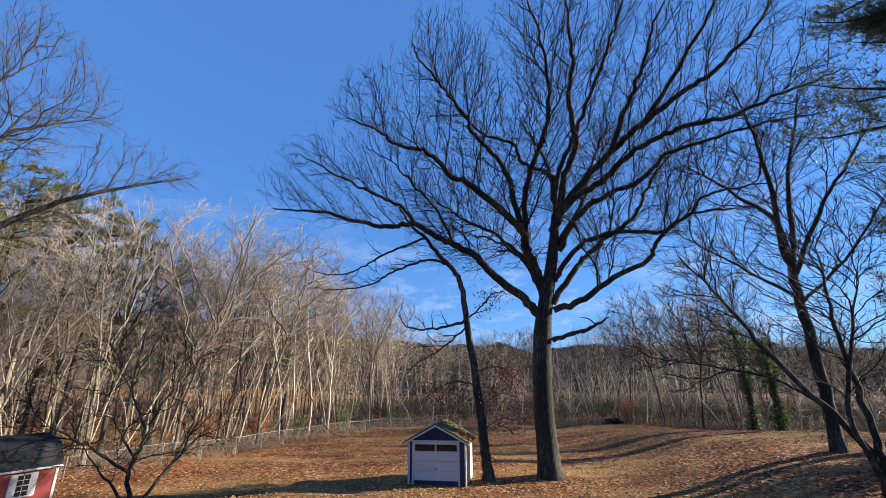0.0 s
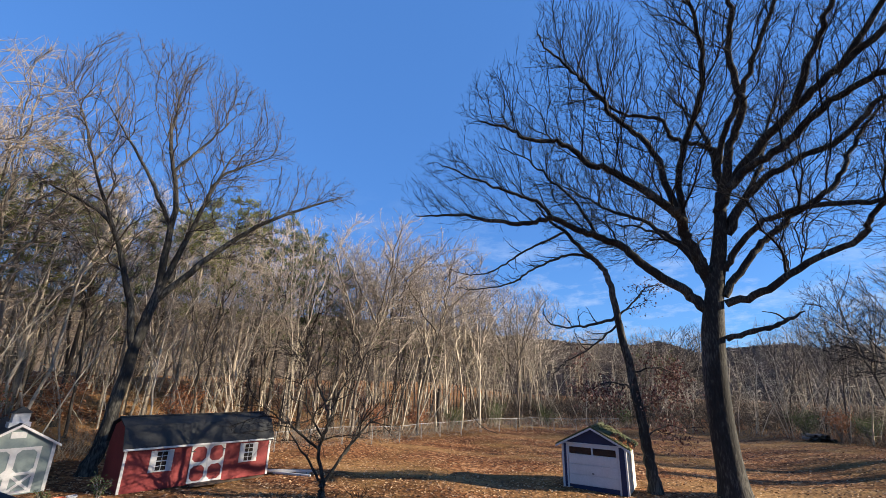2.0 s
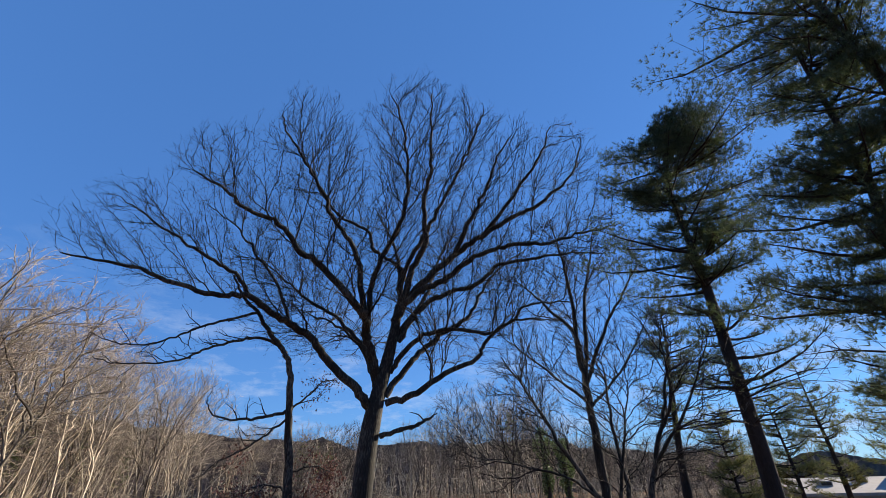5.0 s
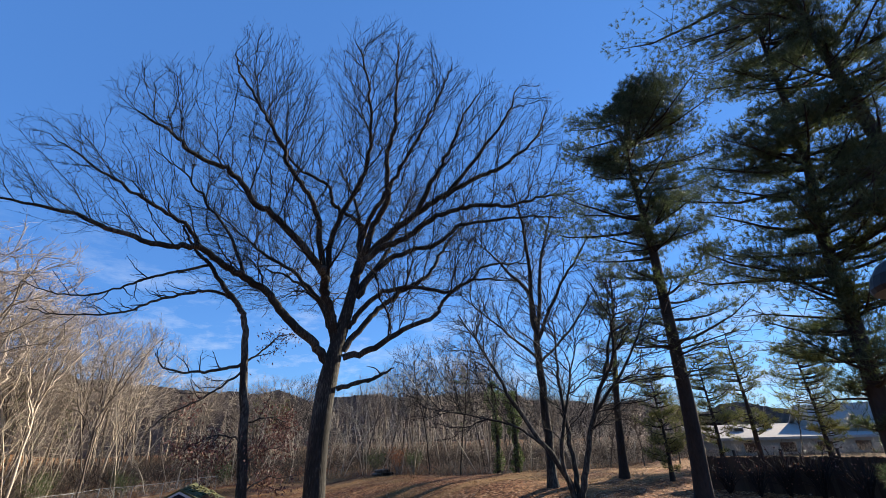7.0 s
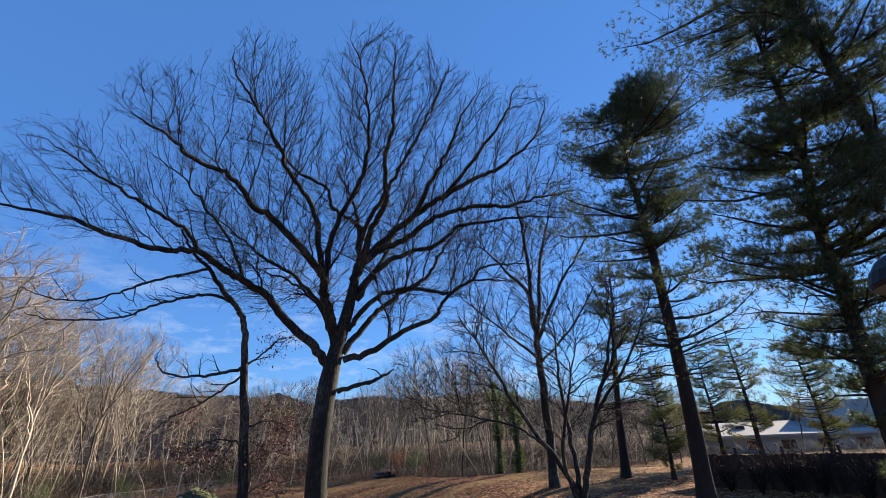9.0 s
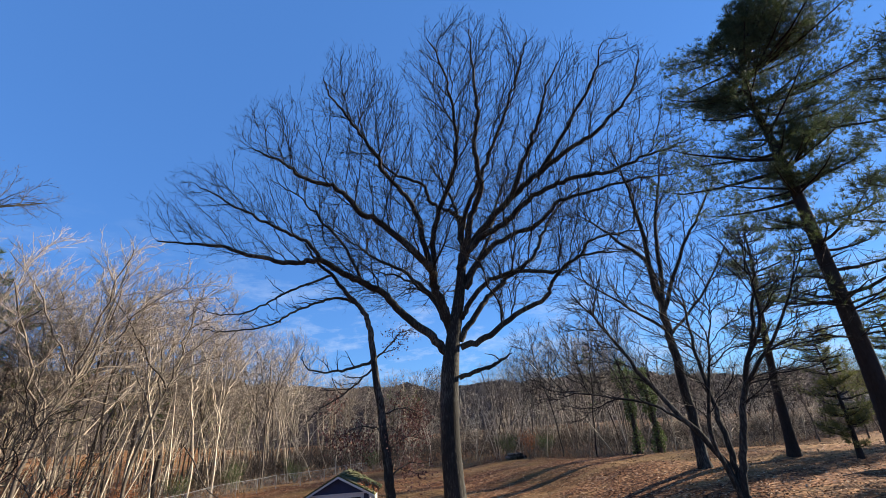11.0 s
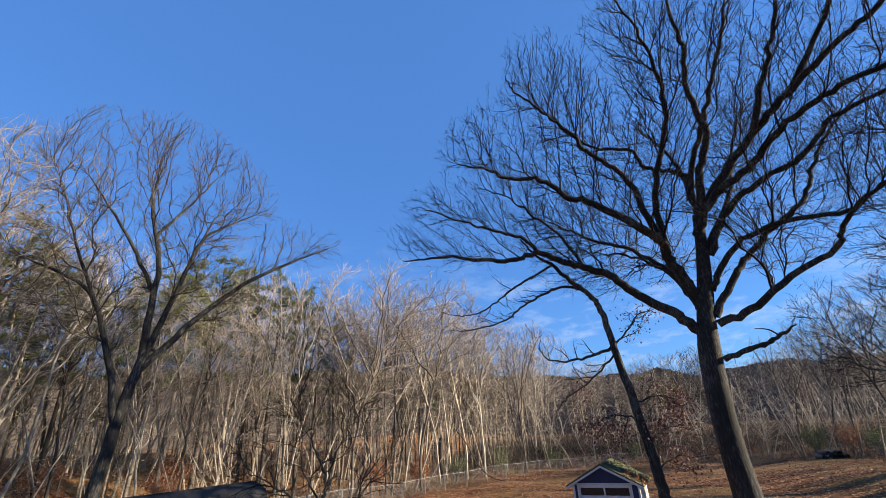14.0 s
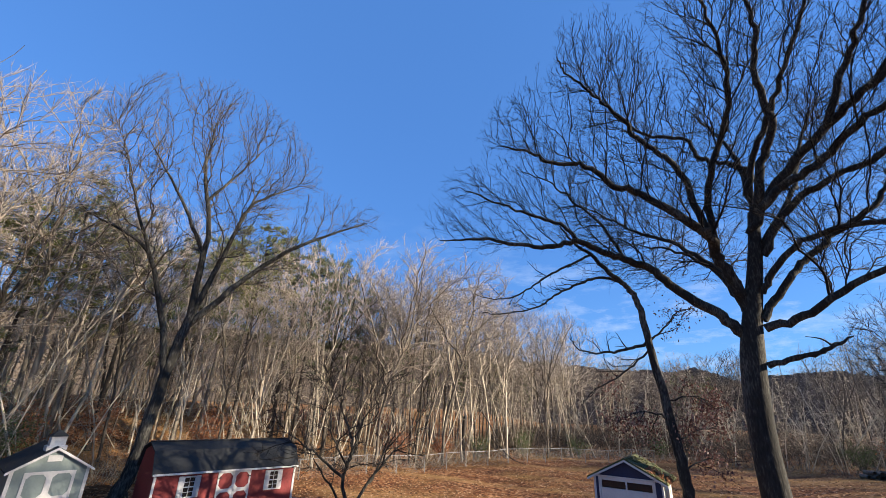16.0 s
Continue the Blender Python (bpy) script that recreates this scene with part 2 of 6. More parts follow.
# ---- helpers for meshes ----
def mesh_of(name, verts, faces, mat, smooth=False):
    me = bpy.data.meshes.new(name)
    verts = np.asarray(verts, dtype=np.float32)
    faces = np.asarray(faces, dtype=np.int32)
    n, k = faces.shape
    me.vertices.add(len(verts))
    me.vertices.foreach_set("co", verts.ravel())
    me.loops.add(n * k)
    me.loops.foreach_set("vertex_index", faces.ravel())
    me.polygons.add(n)
    me.polygons.foreach_set("loop_start", np.arange(0, n * k, k, dtype=np.int32))
    me.polygons.foreach_set("use_smooth", np.full(n, smooth))
    me.update(calc_edges=True)
    me.materials.append(mat)
    return me


def part(name, data, mat=None, parent=None, label=""):
    """Links a mesh or a bmesh as one object under its thing."""
    if isinstance(data, bmesh.types.BMesh):
        me = bpy.data.meshes.new(name)
        bmesh.ops.recalc_face_normals(data, faces=data.faces)
        data.to_mesh(me)
        data.free()
        me.materials.append(mat)
        data = me
    ob = new(name, data)
    if parent:
        ob.parent = parent
    if label:
        ob["label"] = label
    return ob


def box(bm, x0, x1, y0, y1, z0, z1, bevel=0.0):
    made = bmesh.ops.create_cube(bm, size=1.0)["verts"]
    for v in made:
        v.co = Vector(((x0 + x1) / 2 + v.co.x * (x1 - x0), (y0 + y1) / 2 + v.co.y * (y1 - y0), (z0 + z1) / 2 + v.co.z * (z1 - z0)))
    if bevel:
        edges = list({e for v in made for e in v.link_edges})
        bmesh.ops.bevel(bm, geom=edges, offset=bevel, segments=1, affect="EDGES")


def one_box(x0, x1, y0, y1, z0, z1, bevel=0.008):
    bm = bmesh.new()
    box(bm, x0, x1, y0, y1, z0, z1, bevel)
    return bm


def bar(bm, a, b, w, d):
    """A straight bar of section w x d from a to b; d lies along y."""
    a, b = Vector(a), Vector(b)
    v = (b - a).normalized()
    side = v.cross(Vector((0, 1, 0)))
    side = side.normalized() if side.length > 1e-4 else Vector((1, 0, 0))
    other = v.cross(side)
    vs = []
    for p in (a, b):
        for s, o in ((-1, -1), (1, -1), (1, 1), (-1, 1)):
            vs.append(bm.verts.new(p + side * s * w / 2 + other * o * d / 2))
    for f in ((0, 1, 2, 3), (7, 6, 5, 4), (0, 4, 5, 1), (1, 5, 6, 2), (2, 6, 7, 3), (3, 7, 4, 0)):
        bm.faces.new([vs[i] for i in f])


def prism(bm, outline, y0, y1):
    """An outline in x and z, drawn out along y."""
    a = [bm.verts.new((x, y0, z)) for x, z in outline]
    b = [bm.verts.new((x, y1, z)) for x, z in outline]
    bm.faces.new(a)
    bm.faces.new(b[::-1])
    for i in range(len(a)):
        j = (i + 1) % len(a)
        bm.faces.new((a[i], b[i], b[j], a[j]))


def turned(bm, profile, sides=12):
    """A body of revolution about z from (radius, height) pairs."""
    rings = [[bm.verts.new((r * math.cos(6.2832 * i / sides), r * math.sin(6.2832 * i / sides), z)) for i in range(sides)] for r, z in profile]
    for lo, hi in zip(rings, rings[1:]):
        for i in range(sides):
            j = (i + 1) % sides
            bm.faces.new((lo[i], lo[j], hi[j], hi[i]))
    bm.faces.new(rings[0][::-1])
    bm.faces.new(rings[-1])


def empty(name, m, label, category, group="", kind=""):
    ob = new(name)
    ob.matrix_world = m
    return tagged(ob, label, category, group, kind)


def tubes(paths, sides):
    """Vertices and quads of tapered tubes. Each path is (points, radii); the last ring is almost closed."""
    V, F, at = [], [], 0
    ang = np.arange(sides) * 2 * np.pi / sides
    ca, sn = np.cos(ang)[None, :, None], np.sin(ang)[None, :, None]
    for pts, rad in paths:
        p = np.asarray(pts, float)
        r = np.asarray(rad, float)
        n = len(p)
        d = np.empty_like(p)
        d[1:-1] = p[2:] - p[:-2]
        d[0], d[-1] = p[1] - p[0], p[-1] - p[-2]
        d /= np.linalg.norm(d, axis=1)[:, None] + 1e-9
        ref = np.array((1.0, 0, 0)) if abs(d[0, 2]) > 0.7 else np.array((0, 0, 1.0))
        a = np.cross(d, ref)
        a /= np.linalg.norm(a, axis=1)[:, None] + 1e-9
        b = np.cross(d, a)
        V.append((p[:, None, :] + r[:, None, None] * (ca * a[:, None, :] + sn * b[:, None, :])).reshape(-1, 3))
        i = np.arange(n - 1)[:, None] * sides
        j = np.arange(sides)[None, :]
        k = (j + 1) % sides
        F.append((at + np.stack([i + j, i + k, i + sides + k, i + sides + j], -1)).reshape(-1, 4))
        at += n * sides
    return np.concatenate(V), np.concatenate(F)


def spline(points, n):
    """Points along a smooth line through a few control points."""
    p = np.array([points[0], *points, points[-1]], float)
    p[0], p[-1] = 2 * p[1] - p[2], 2 * p[-2] - p[-3]
    out = []
    for k in range(1, len(p) - 2):
        for t in np.linspace(0, 1, n, endpoint=False):
            a, b, c, d = p[k - 1:k + 3]
            out.append(0.5 * (2 * b + (c - a) * t + (2 * a - 5 * b + 4 * c - d) * t * t + (3 * b - a - 3 * c + d) * t ** 3))
    out.append(p[-2])
    return np.array(out)


def perpendicular(d, rng):
    v = rng.normal(0, 1, 3)
    v -= d * v.dot(d)
    return v / (math.sqrt(v.dot(v)) + 1e-9)


def ramify(limbs, inside, levels, rng, heart):
    """Branches upon branches. limbs: (points, radii) of the main limbs; inside: tells whether a place lies in the crown;
    levels: (gap, first, angle, spread, shortest, longest, steps, thickness, tip, up, out, wobble) from thick to thin."""
    made = [limbs]
    heart = np.array(heart, float)
    for gap, first, angle, spread, shortest, longest, steps, thick, tip, up, out, wobble in levels:
        grown = []
        for pts, rad in made[-1]:
            pts = np.asarray(pts, float)
            seg = np.diff(pts, axis=0)
            size = np.sqrt((seg ** 2).sum(1)) + 1e-9
            run = np.concatenate([[0], np.cumsum(size)])
            total = run[-1]
            s = first * total + rng.uniform(0, gap)
            while s < total:
                k = min(int(np.searchsorted(run, s, "right")) - 1, len(seg) - 1)
                f = (s - run[k]) / size[k]
                q = pts[k] + seg[k] * f
                d = seg[k] / size[k]
                r = rad[k] + (rad[k + 1] - rad[k]) * f
                side = perpendicular(d, rng)
                a = radians(rng.normal(angle, spread))
                way = d * math.cos(a) + side * math.sin(a)
                step = rng.uniform(shortest, longest) * (1.2 - 0.6 * s / total) / steps
                line = [q]
                turn = rng.normal(0, wobble, (steps, 3))
                for n in range(steps):
                    o = q - heart
                    way = way + turn[n] + out * o / (math.sqrt(o.dot(o)) + 1e-9)
                    way[2] += up
                    way = way / (math.sqrt(way.dot(way)) + 1e-9)
                    q = q + way * step
                    if not inside(q):
                        break
                    line.append(q)
                if len(line) > 1:
                    r0 = max(min(r * thick, r * 0.9), tip)
                    grown.append((np.array(line), np.linspace(r0, tip, len(line))))
                s += gap * rng.uniform(0.6, 1.4)
        made.append(grown)
    return made


def scattered(inside, low, high, n, rng, centre=None, shell=0.0):
    """n places in the crown; a share of them is pushed out towards its skin."""
    low, high = np.array(low, float), np.array(high, float)
    out = []
    while len(out) < n:
        p = rng.uniform(low, high)
        if inside(p):
            if centre is not None and rng.uniform() < shell:
                c = np.array(centre, float)
                for k in (1.7, 1.45, 1.25, 1.1):
                    q = c + (p - c) * k
                    if inside(q):
                        p = q
                        break
            out.append(p)
    return np.array(out)


def colonize(limbs, goals, rng, step, kill, heart, reach=3.5, hold=0.4, jitter=0.17, tip=0.008, power=2.1, most=140, gap=3, out=0.16, ahead_of=0.4, rise=0.04):
    """Branches that grow from the limbs towards the free places of the crown, forking where the places part.
    Gives (points, radii) of every branch."""
    P, D, R0 = [], [], []
    heart = np.array(heart, float)
    for pts, rad in limbs:
        pts = np.asarray(pts, float)
        size = np.linalg.norm(np.diff(pts, axis=0), axis=1)
        run = np.concatenate([[0], np.cumsum(size)])
        s = np.arange(0.3 * step, run[-1] + 1e-6, step)
        s[-1] = run[-1]
        q = np.stack([np.interp(s, run, pts[:, j]) for j in range(3)], 1)
        d = np.gradient(q, axis=0) if len(q) > 1 else pts[-1:] - pts[:1]
        keep = np.arange(len(q)) % gap == (len(q) - 1) % gap
        keep[:int(0.25 * len(q))] = False
        P.append(q[keep])
        d = d[keep]
        s = s[keep]
        D.append(d / (np.linalg.norm(d, axis=1)[:, None] + 1e-9))
        R0.append(np.interp(s, run, rad))
    P, D, R0 = np.concatenate(P), np.concatenate(D), np.concatenate(R0)
    seeds = len(P)
    up = np.full(seeds, -1)
    kids = np.zeros(seeds, int)
    goals = np.asarray(goals, float)
    close, near, at = np.full(len(goals), 1e9), np.full(len(goals), 1e9), np.zeros(len(goals), int)

    def update(first, facing, outward):
        O = P - heart
        O /= np.linalg.norm(O, axis=1)[:, None] + 1e-9
        for c in range(first, len(P), 400):
            v = goals[:, None, :] - P[None, c:c + 400]
            d = np.sqrt((v * v).sum(2)) + 1e-9
            np.minimum(close, d.min(1), out=close)
            d[((v * D[None, c:c + 400]).sum(2) < facing * d) | ((v * O[None, c:c + 400]).sum(2) < outward * d)] = 1e9
            k = d.argmin(1)
            w = d[np.arange(len(goals)), k]
            better = w < near
            near[better] = w[better]
            at[better] = c + k[better]

    update(0, 0.0, -0.1)
    for _ in range(most):
        live = close > kill
        goals, near, at, close = goals[live], near[live], at[live], close[live]
        use = near < reach
        if not use.any():
            break
        pull = np.zeros_like(P)
        v = goals[use] - P[at[use]]
        v /= np.linalg.norm(v, axis=1)[:, None] + 1e-9
        np.add.at(pull, at[use], v)
        ids = np.unique(at[use])
        ids = ids[kids[ids] < 3]
        if not len(ids):
            break
        w = pull[ids]
        w /= np.linalg.norm(w, axis=1)[:, None] + 1e-9
        o = P[ids] - heart
        o /= np.linalg.norm(o, axis=1)[:, None] + 1e-9
        w = w * (1 - hold) + D[ids] * hold + o * out + (0, 0, rise) + rng.normal(0, jitter, w.shape)
        w /= np.linalg.norm(w, axis=1)[:, None] + 1e-9
        kids[ids] += 1
        first = len(P)
        P = np.concatenate([P, P[ids] + w * step])
        D = np.concatenate([D, w])
        up = np.concatenate([up, ids])
        kids = np.concatenate([kids, np.zeros(len(ids), int)])
        update(first, ahead_of, 0.3)
    n = len(P)
    flow = np.zeros(n)
    main = np.full(n, -1)
    best = np.zeros(n)
    for i in range(n - 1, seeds - 1, -1):
        if flow[i] == 0:
            flow[i] = tip ** power
        p = up[i]
        flow[p] += flow[i]
        if flow[i] > best[p]:
            best[p], main[p] = flow[i], i
    rad = flow ** (1 / power)
    paths = []
    for i in range(seeds, n):
        p = up[i]
        if p < seeds or main[p] != i:
            r = min(rad[i], 0.75 * R0[p]) if p < seeds else rad[i]
            line, width = [P[p]], [r]
            k = i
            while k >= 0:
                line.append(P[k])
                width.append(min(rad[k], r))
                k = main[k]
            paths.append((np.array(line), np.array(width)))
    return paths


def taper(line, r0, r1, power=0.8):
    size = np.sqrt((np.diff(line, axis=0) ** 2).sum(1))
    f = np.concatenate([[0], np.cumsum(size)]) / size.sum()
    return r1 + (r0 - r1) * np.clip(1 - f, 0, 1) ** power


def twigs_on(paths, per_metre, shortest, longest, rng, up=0.3, r0=0.008, spread=0.55, first=0.3):
    """Fine straight twigs along the paths, each with one side twig."""
    A, D = [], []
    for pts, _r in paths:
        pts = np.asarray(pts)
        n = rng.poisson(per_metre * len(pts) * np.linalg.norm(pts[1] - pts[0]))
        if n:
            t = rng.uniform(first, 1, n) * (len(pts) - 1)
            k = np.minimum(t.astype(int), len(pts) - 2)
            A.append(pts[k] + (pts[k + 1] - pts[k]) * (t - k)[:, None])
            D.append(pts[k + 1] - pts[k])
    a, d = np.concatenate(A), np.concatenate(D)
    d /= np.linalg.norm(d, axis=1)[:, None] + 1e-9
    v = d + rng.normal(0, spread, d.shape) + (0, 0, up)
    v /= np.linalg.norm(v, axis=1)[:, None]
    L = rng.uniform(shortest, longest, len(a))[:, None]
    w = v + rng.normal(0, 0.5, d.shape) + (0, 0, up)
    w /= np.linalg.norm(w, axis=1)[:, None]
    c = a + v * L * 0.45
    return spikes(np.concatenate([a, c]), np.concatenate([a + v * L, c + w * L * 0.55]), np.full(2 * len(a), r0))


def spikes(a, b, r):
    """Vertices and triangles of slim three-sided spikes from a to b."""
    a, b = np.asarray(a, float), np.asarray(b, float)
    n = len(a)
    d = b - a
    u = np.cross(d, np.where(np.abs(d[:, 2:3]) > 0.8 * np.linalg.norm(d, axis=1)[:, None], (1.0, 0, 0), (0, 0, 1.0)))
    u /= np.linalg.norm(u, axis=1)[:, None] + 1e-9
    v = np.cross(d, u)
    v /= np.linalg.norm(v, axis=1)[:, None] + 1e-9
    r = np.broadcast_to(np.asarray(r, float).reshape(-1, 1), (n, 1))
    V = np.stack([a + u * r, a - 0.5 * u * r + 0.87 * v * r, a - 0.5 * u * r - 0.87 * v * r, b], 1).reshape(-1, 3)
    i = np.arange(n)[:, None] * 4
    return V, np.concatenate([i + (0, 1, 3), i + (1, 2, 3), i + (2, 0, 3)])


def joined(name, pieces, mat, smooth=True):
    """One mesh of several (vertices, faces); quads are split so that all faces are triangles."""
    V, F, at = [], [], 0
    for v, f in pieces:
        if f.shape[1] == 4:
            f = np.concatenate([f[:, (0, 1, 2)], f[:, (0, 2, 3)]])
        V.append(v)
        F.append(f + at)
        at += len(v)
    return mesh_of(name, np.concatenate(V), np.concatenate(F), mat, smooth)


def sized_tubes(paths, levels=((0.25, 1e9, 14), (0.06, 0.25, 7), (0.025, 0.06, 5), (0, 0.025, 3))):
    out = []
    for lo, hi, sides in levels:
        chosen = [p for p in paths if lo <= max(p[1]) < hi]
        if chosen:
            out.append(tubes(chosen, sides))
    return out


def leaf_cloud(points, size, rng, name, mat, droop=0.0, wide=0.55):
    """Small folded leaves, one at each point."""
    n = len(points)
    a = rng.normal(0, 1, (n, 3))
    a[:, 2] -= droop
    a /= np.linalg.norm(a, axis=1)[:, None]
    b = np.cross(a, rng.normal(0, 1, (n, 3)))
    b /= np.linalg.norm(b, axis=1)[:, None] + 1e-9
    c = np.cross(a, b)
    s = size * rng.uniform(0.6, 1.3, n)[:, None]
    p = np.asarray(points)
    V = np.stack([p, p + a * s * 0.5 + b * s * wide * 0.5 + c * s * 0.12, p + a * s, p + a * s * 0.5 - b * s * wide * 0.5 + c * s * 0.12], 1).reshape(-1, 3)
    i = np.arange(n)[:, None] * 4
    F = np.concatenate([i + (0, 1, 2), i + (0, 2, 3)])
    return mesh_of(name, V, F, mat)


def needle_tufts(points, dirs, size, blades, rng, name, mat, width=0.11, spread=0.7):
    """Tufts of long needles: at each point a brush of slim blades about its direction."""
    n = len(points)
    p = np.repeat(np.asarray(points, float), blades, 0)
    d = np.repeat(np.asarray(dirs, float), blades, 0) + rng.normal(0, spread, (n * blades, 3))
    d /= np.linalg.norm(d, axis=1)[:, None] + 1e-9
    b = np.cross(d, rng.normal(0, 1, d.shape))
    b /= np.linalg.norm(b, axis=1)[:, None] + 1e-9
    s = size * rng.uniform(0.6, 1.25, len(p))[:, None]
    V = np.stack([p - b * s * width * 0.5, p + b * s * width * 0.5, p + d * s], 1).reshape(-1, 3)
    F = np.arange(len(V)).reshape(-1, 3)
    return mesh_of(name, V, F, mat)


def step01(a, b, x):
    t = np.clip((np.asarray(x, float) - a) / (b - a), 0, 1)
    return t * t * (3 - 2 * t)


def ground_z(x, y):
    """Height of the ground: a bank rising to the east, a wooded slope to the west, soft humps."""
    x, y = np.asarray(x, float), np.asarray(y, float)
    bank = 1.5 * step01(8, 19, x) * (1 - 0.6 * step01(24, 48, y))
    slope = 4.5 * step01(24, 52, -x) * (1 - 0.35 * step01(30, 60, y))
    humps = 0.12 * np.sin(0.31 * x + 0.5) * np.sin(0.27 * y) + 0.05 * np.sin(0.9 * x + 0.4 * y)
    far = 0.8 * step01(50, 90, y)
    return bank + slope + far + humps * step01(3, 12, np.hypot(x, y - 2))


def gz(x, y):
    return float(ground_z(x, y))


def at_azimuth(az, d):
    a = radians(az)
    return d * math.sin(a), d * math.cos(a)


# ---- ground ----
def build_ground():
    ax = np.concatenate([np.linspace(-900, -90, 12)[:-1], np.linspace(-90, 90, 121), np.linspace(90, 900, 12)[1:]])
    ay = np.concatenate([np.linspace(-900, -30, 12)[:-1], np.linspace(-30, 120, 121), np.linspace(120, 1200, 12)[1:]])
    X, Y = np.meshgrid(ax, ay)
    V = np.stack([X, Y, ground_z(X, Y)], -1).reshape(-1, 3)
    nx, ny = len(ax), len(ay)
    i = (np.arange(ny - 1)[:, None] * nx + np.arange(nx - 1)[None]).reshape(-1, 1)
    F = i + np.array([[0, 1, nx + 1, nx]])
    ob = part("ground", mesh_of("ground", V, F, GROUND, True))
    tagged(ob, "lawn of dry grass covered with fallen brown leaves", "ground", kind="structure")


build_ground()


def build_litter():
    rng = np.random.default_rng(5)
    n = 60000
    az = np.radians(rng.uniform(-70, 75, n))
    d = 15 + 40 * rng.uniform(0, 1, n) ** 1.6
    x, y = d * np.sin(az), d * np.cos(az)
    p = np.stack([x, y, ground_z(x, y) + 0.025], 1)
    me = leaf_cloud(p, 0.12, rng, "fallen_leaves", LITTER, wide=0.8)
    co = np.empty(len(me.vertices) * 3, np.float32)
    me.vertices.foreach_get("co", co)
    co = co.reshape(-1, 4, 3)
    co[:, :, 2] = co[:, :1, 2] + np.clip((co[:, :, 2] - co[:, :1, 2]) * 0.45, -0.02, 0.06)
    me.vertices.foreach_set("co", co.ravel())
    me.update()
    tagged(part("fallen_leaves", me), "scattered curled tan and brown leaves on the lawn", "leaves", kind="stuff")


build_litter()


# ---- the great oak ----
def lobes(*parts):
    """Tells whether a place lies in one of several ellipsoids: (centre, radii)."""
    C = [(np.array(c, float), np.array(r, float)) for c, r in parts]

    def inside(p):
        for c, r in C:
            v = (p - c) / r
            if v.dot(v) < 1:
                return True
        return False
    return inside


def build_oak():
    rng = np.random.default_rng(11)
    limbs = []

    def limb(r0, r1, *pts):
        q = spline(pts, 6)
        q[1:-1] += rng.normal(0, 0.05, (len(q) - 2, 3))
        limbs.append((q, taper(q, r0, r1)))

    trunk = spline([(-0.2, 0, -0.15), (-0.3, 0, 3.3), (-0.15, 0, 6.4), (0.2, 0, 8.8), (0.7, 0, 11.0), (1.05, 0, 12.8), (1.3, 0, 14.6)], 8)
    z = trunk[:, 2]
    trunk = (trunk, np.interp(z, (-1, 3, 7.5, 9, 11, 14.6), (0.6, 0.54, 0.52, 0.43, 0.36, 0.24)) + 0.18 * np.exp(-np.maximum(z, 0) / 0.55))
    # limbs of the west side, the top, the east side, and those turned away
    limb(0.27, 0.03, (0.0, 0.0, 8.2), (-1.1, -0.4, 9.6), (-2.5, -0.9, 10.7), (-3.6, -1.4, 11.9), (-4.7, -2.0, 12.5), (-5.7, -2.6, 12.9), (-6.7, -3.3, 13.5), (-8.3, -3.9, 13.3), (-10.3, -4.6, 13.7), (-11.8, -5.3, 14.0), (-14.3, -6.0, 14.2))
    limb(0.12, 0.02, (-6.8, -3.0, 13.6), (-7.4, -3.5, 14.5), (-8.5, -4.2, 15.0), (-9.9, -4.9, 15.7), (-11.3, -5.7, 16.4), (-12.5, -6.5, 17.1))
    limb(0.1, 0.02, (-4.7, -2.0, 12.5), (-5.8, -2.2, 14.9), (-7.1, -2.4, 16.5), (-8.5, -2.7, 18.1), (-10.2, -3.0, 19.3))
    limb(0.3, 0.035, (0.2, 0.0, 9.6), (-0.1, -0.4, 10.9), (-0.6, -1.0, 12.4), (-0.7, -1.7, 13.1), (-1.4, -2.3, 13.8), (-3.3, -3.0, 15.6), (-4.4, -3.8, 16.1), (-5.6, -4.6, 17.3), (-7.0, -5.4, 17.5), (-8.0, -6.2, 18.1), (-9.4, -7.0, 18.6))
    limb(0.2, 0.03, (-0.8, -1.0, 13.3), (-1.4, -1.6, 17.0), (-2.3, -2.3, 18.3), (-3.2, -3.2, 19.2), (-3.5, -4.1, 19.9), (-4.7, -5.0, 21.3), (-5.7, -6.0, 22.6), (-5.9, -7.0, 23.2))
    limb(0.15, 0.025, (1.3, 0.0, 14.7), (1.4, -0.3, 16.8), (0.6, -0.7, 17.4), (-0.5, -1.1, 17.9), (-1.0, -1.5, 19.1), (-2.7, -2.0, 19.7), (-4.3, -2.5, 21.8), (-4.9, -3.0, 24.4))
    limb(0.2, 0.03, (-0.6, 0.0, 12.7), (-0.3, -1.2, 16.1), (1.1, -2.7, 19.0), (1.4, -4.3, 21.5), (1.0, -6.1, 23.5), (0.1, -8.0, 24.3))
    limb(0.24, 0.03, (1.3, 0.0, 14.2), (2.1, -0.8, 16.9), (2.8, -1.7, 18.3), (2.6, -2.8, 20.8), (2.9, -4.0, 22.5), (2.8, -5.2, 24.9), (2.7, -6.5, 26.7))
    limb(0.17, 0.025, (1.2, 0.0, 15.6), (2.0, -1.0, 17.7), (3.1, -2.3, 19.4), (4.4, -3.8, 21.8), (5.5, -5.4, 24.1), (5.9, -7.0, 25.3))
    limb(0.26, 0.03, (1.3, 0.0, 14.4), (3.1, -0.6, 16.4), (4.9, -1.3, 17.9), (6.7, -2.2, 19.0), (8.5, -3.1, 19.9), (10.1, -4.0, 20.5), (12.0, -5.0, 22.1), (12.6, -6.0, 23.9))
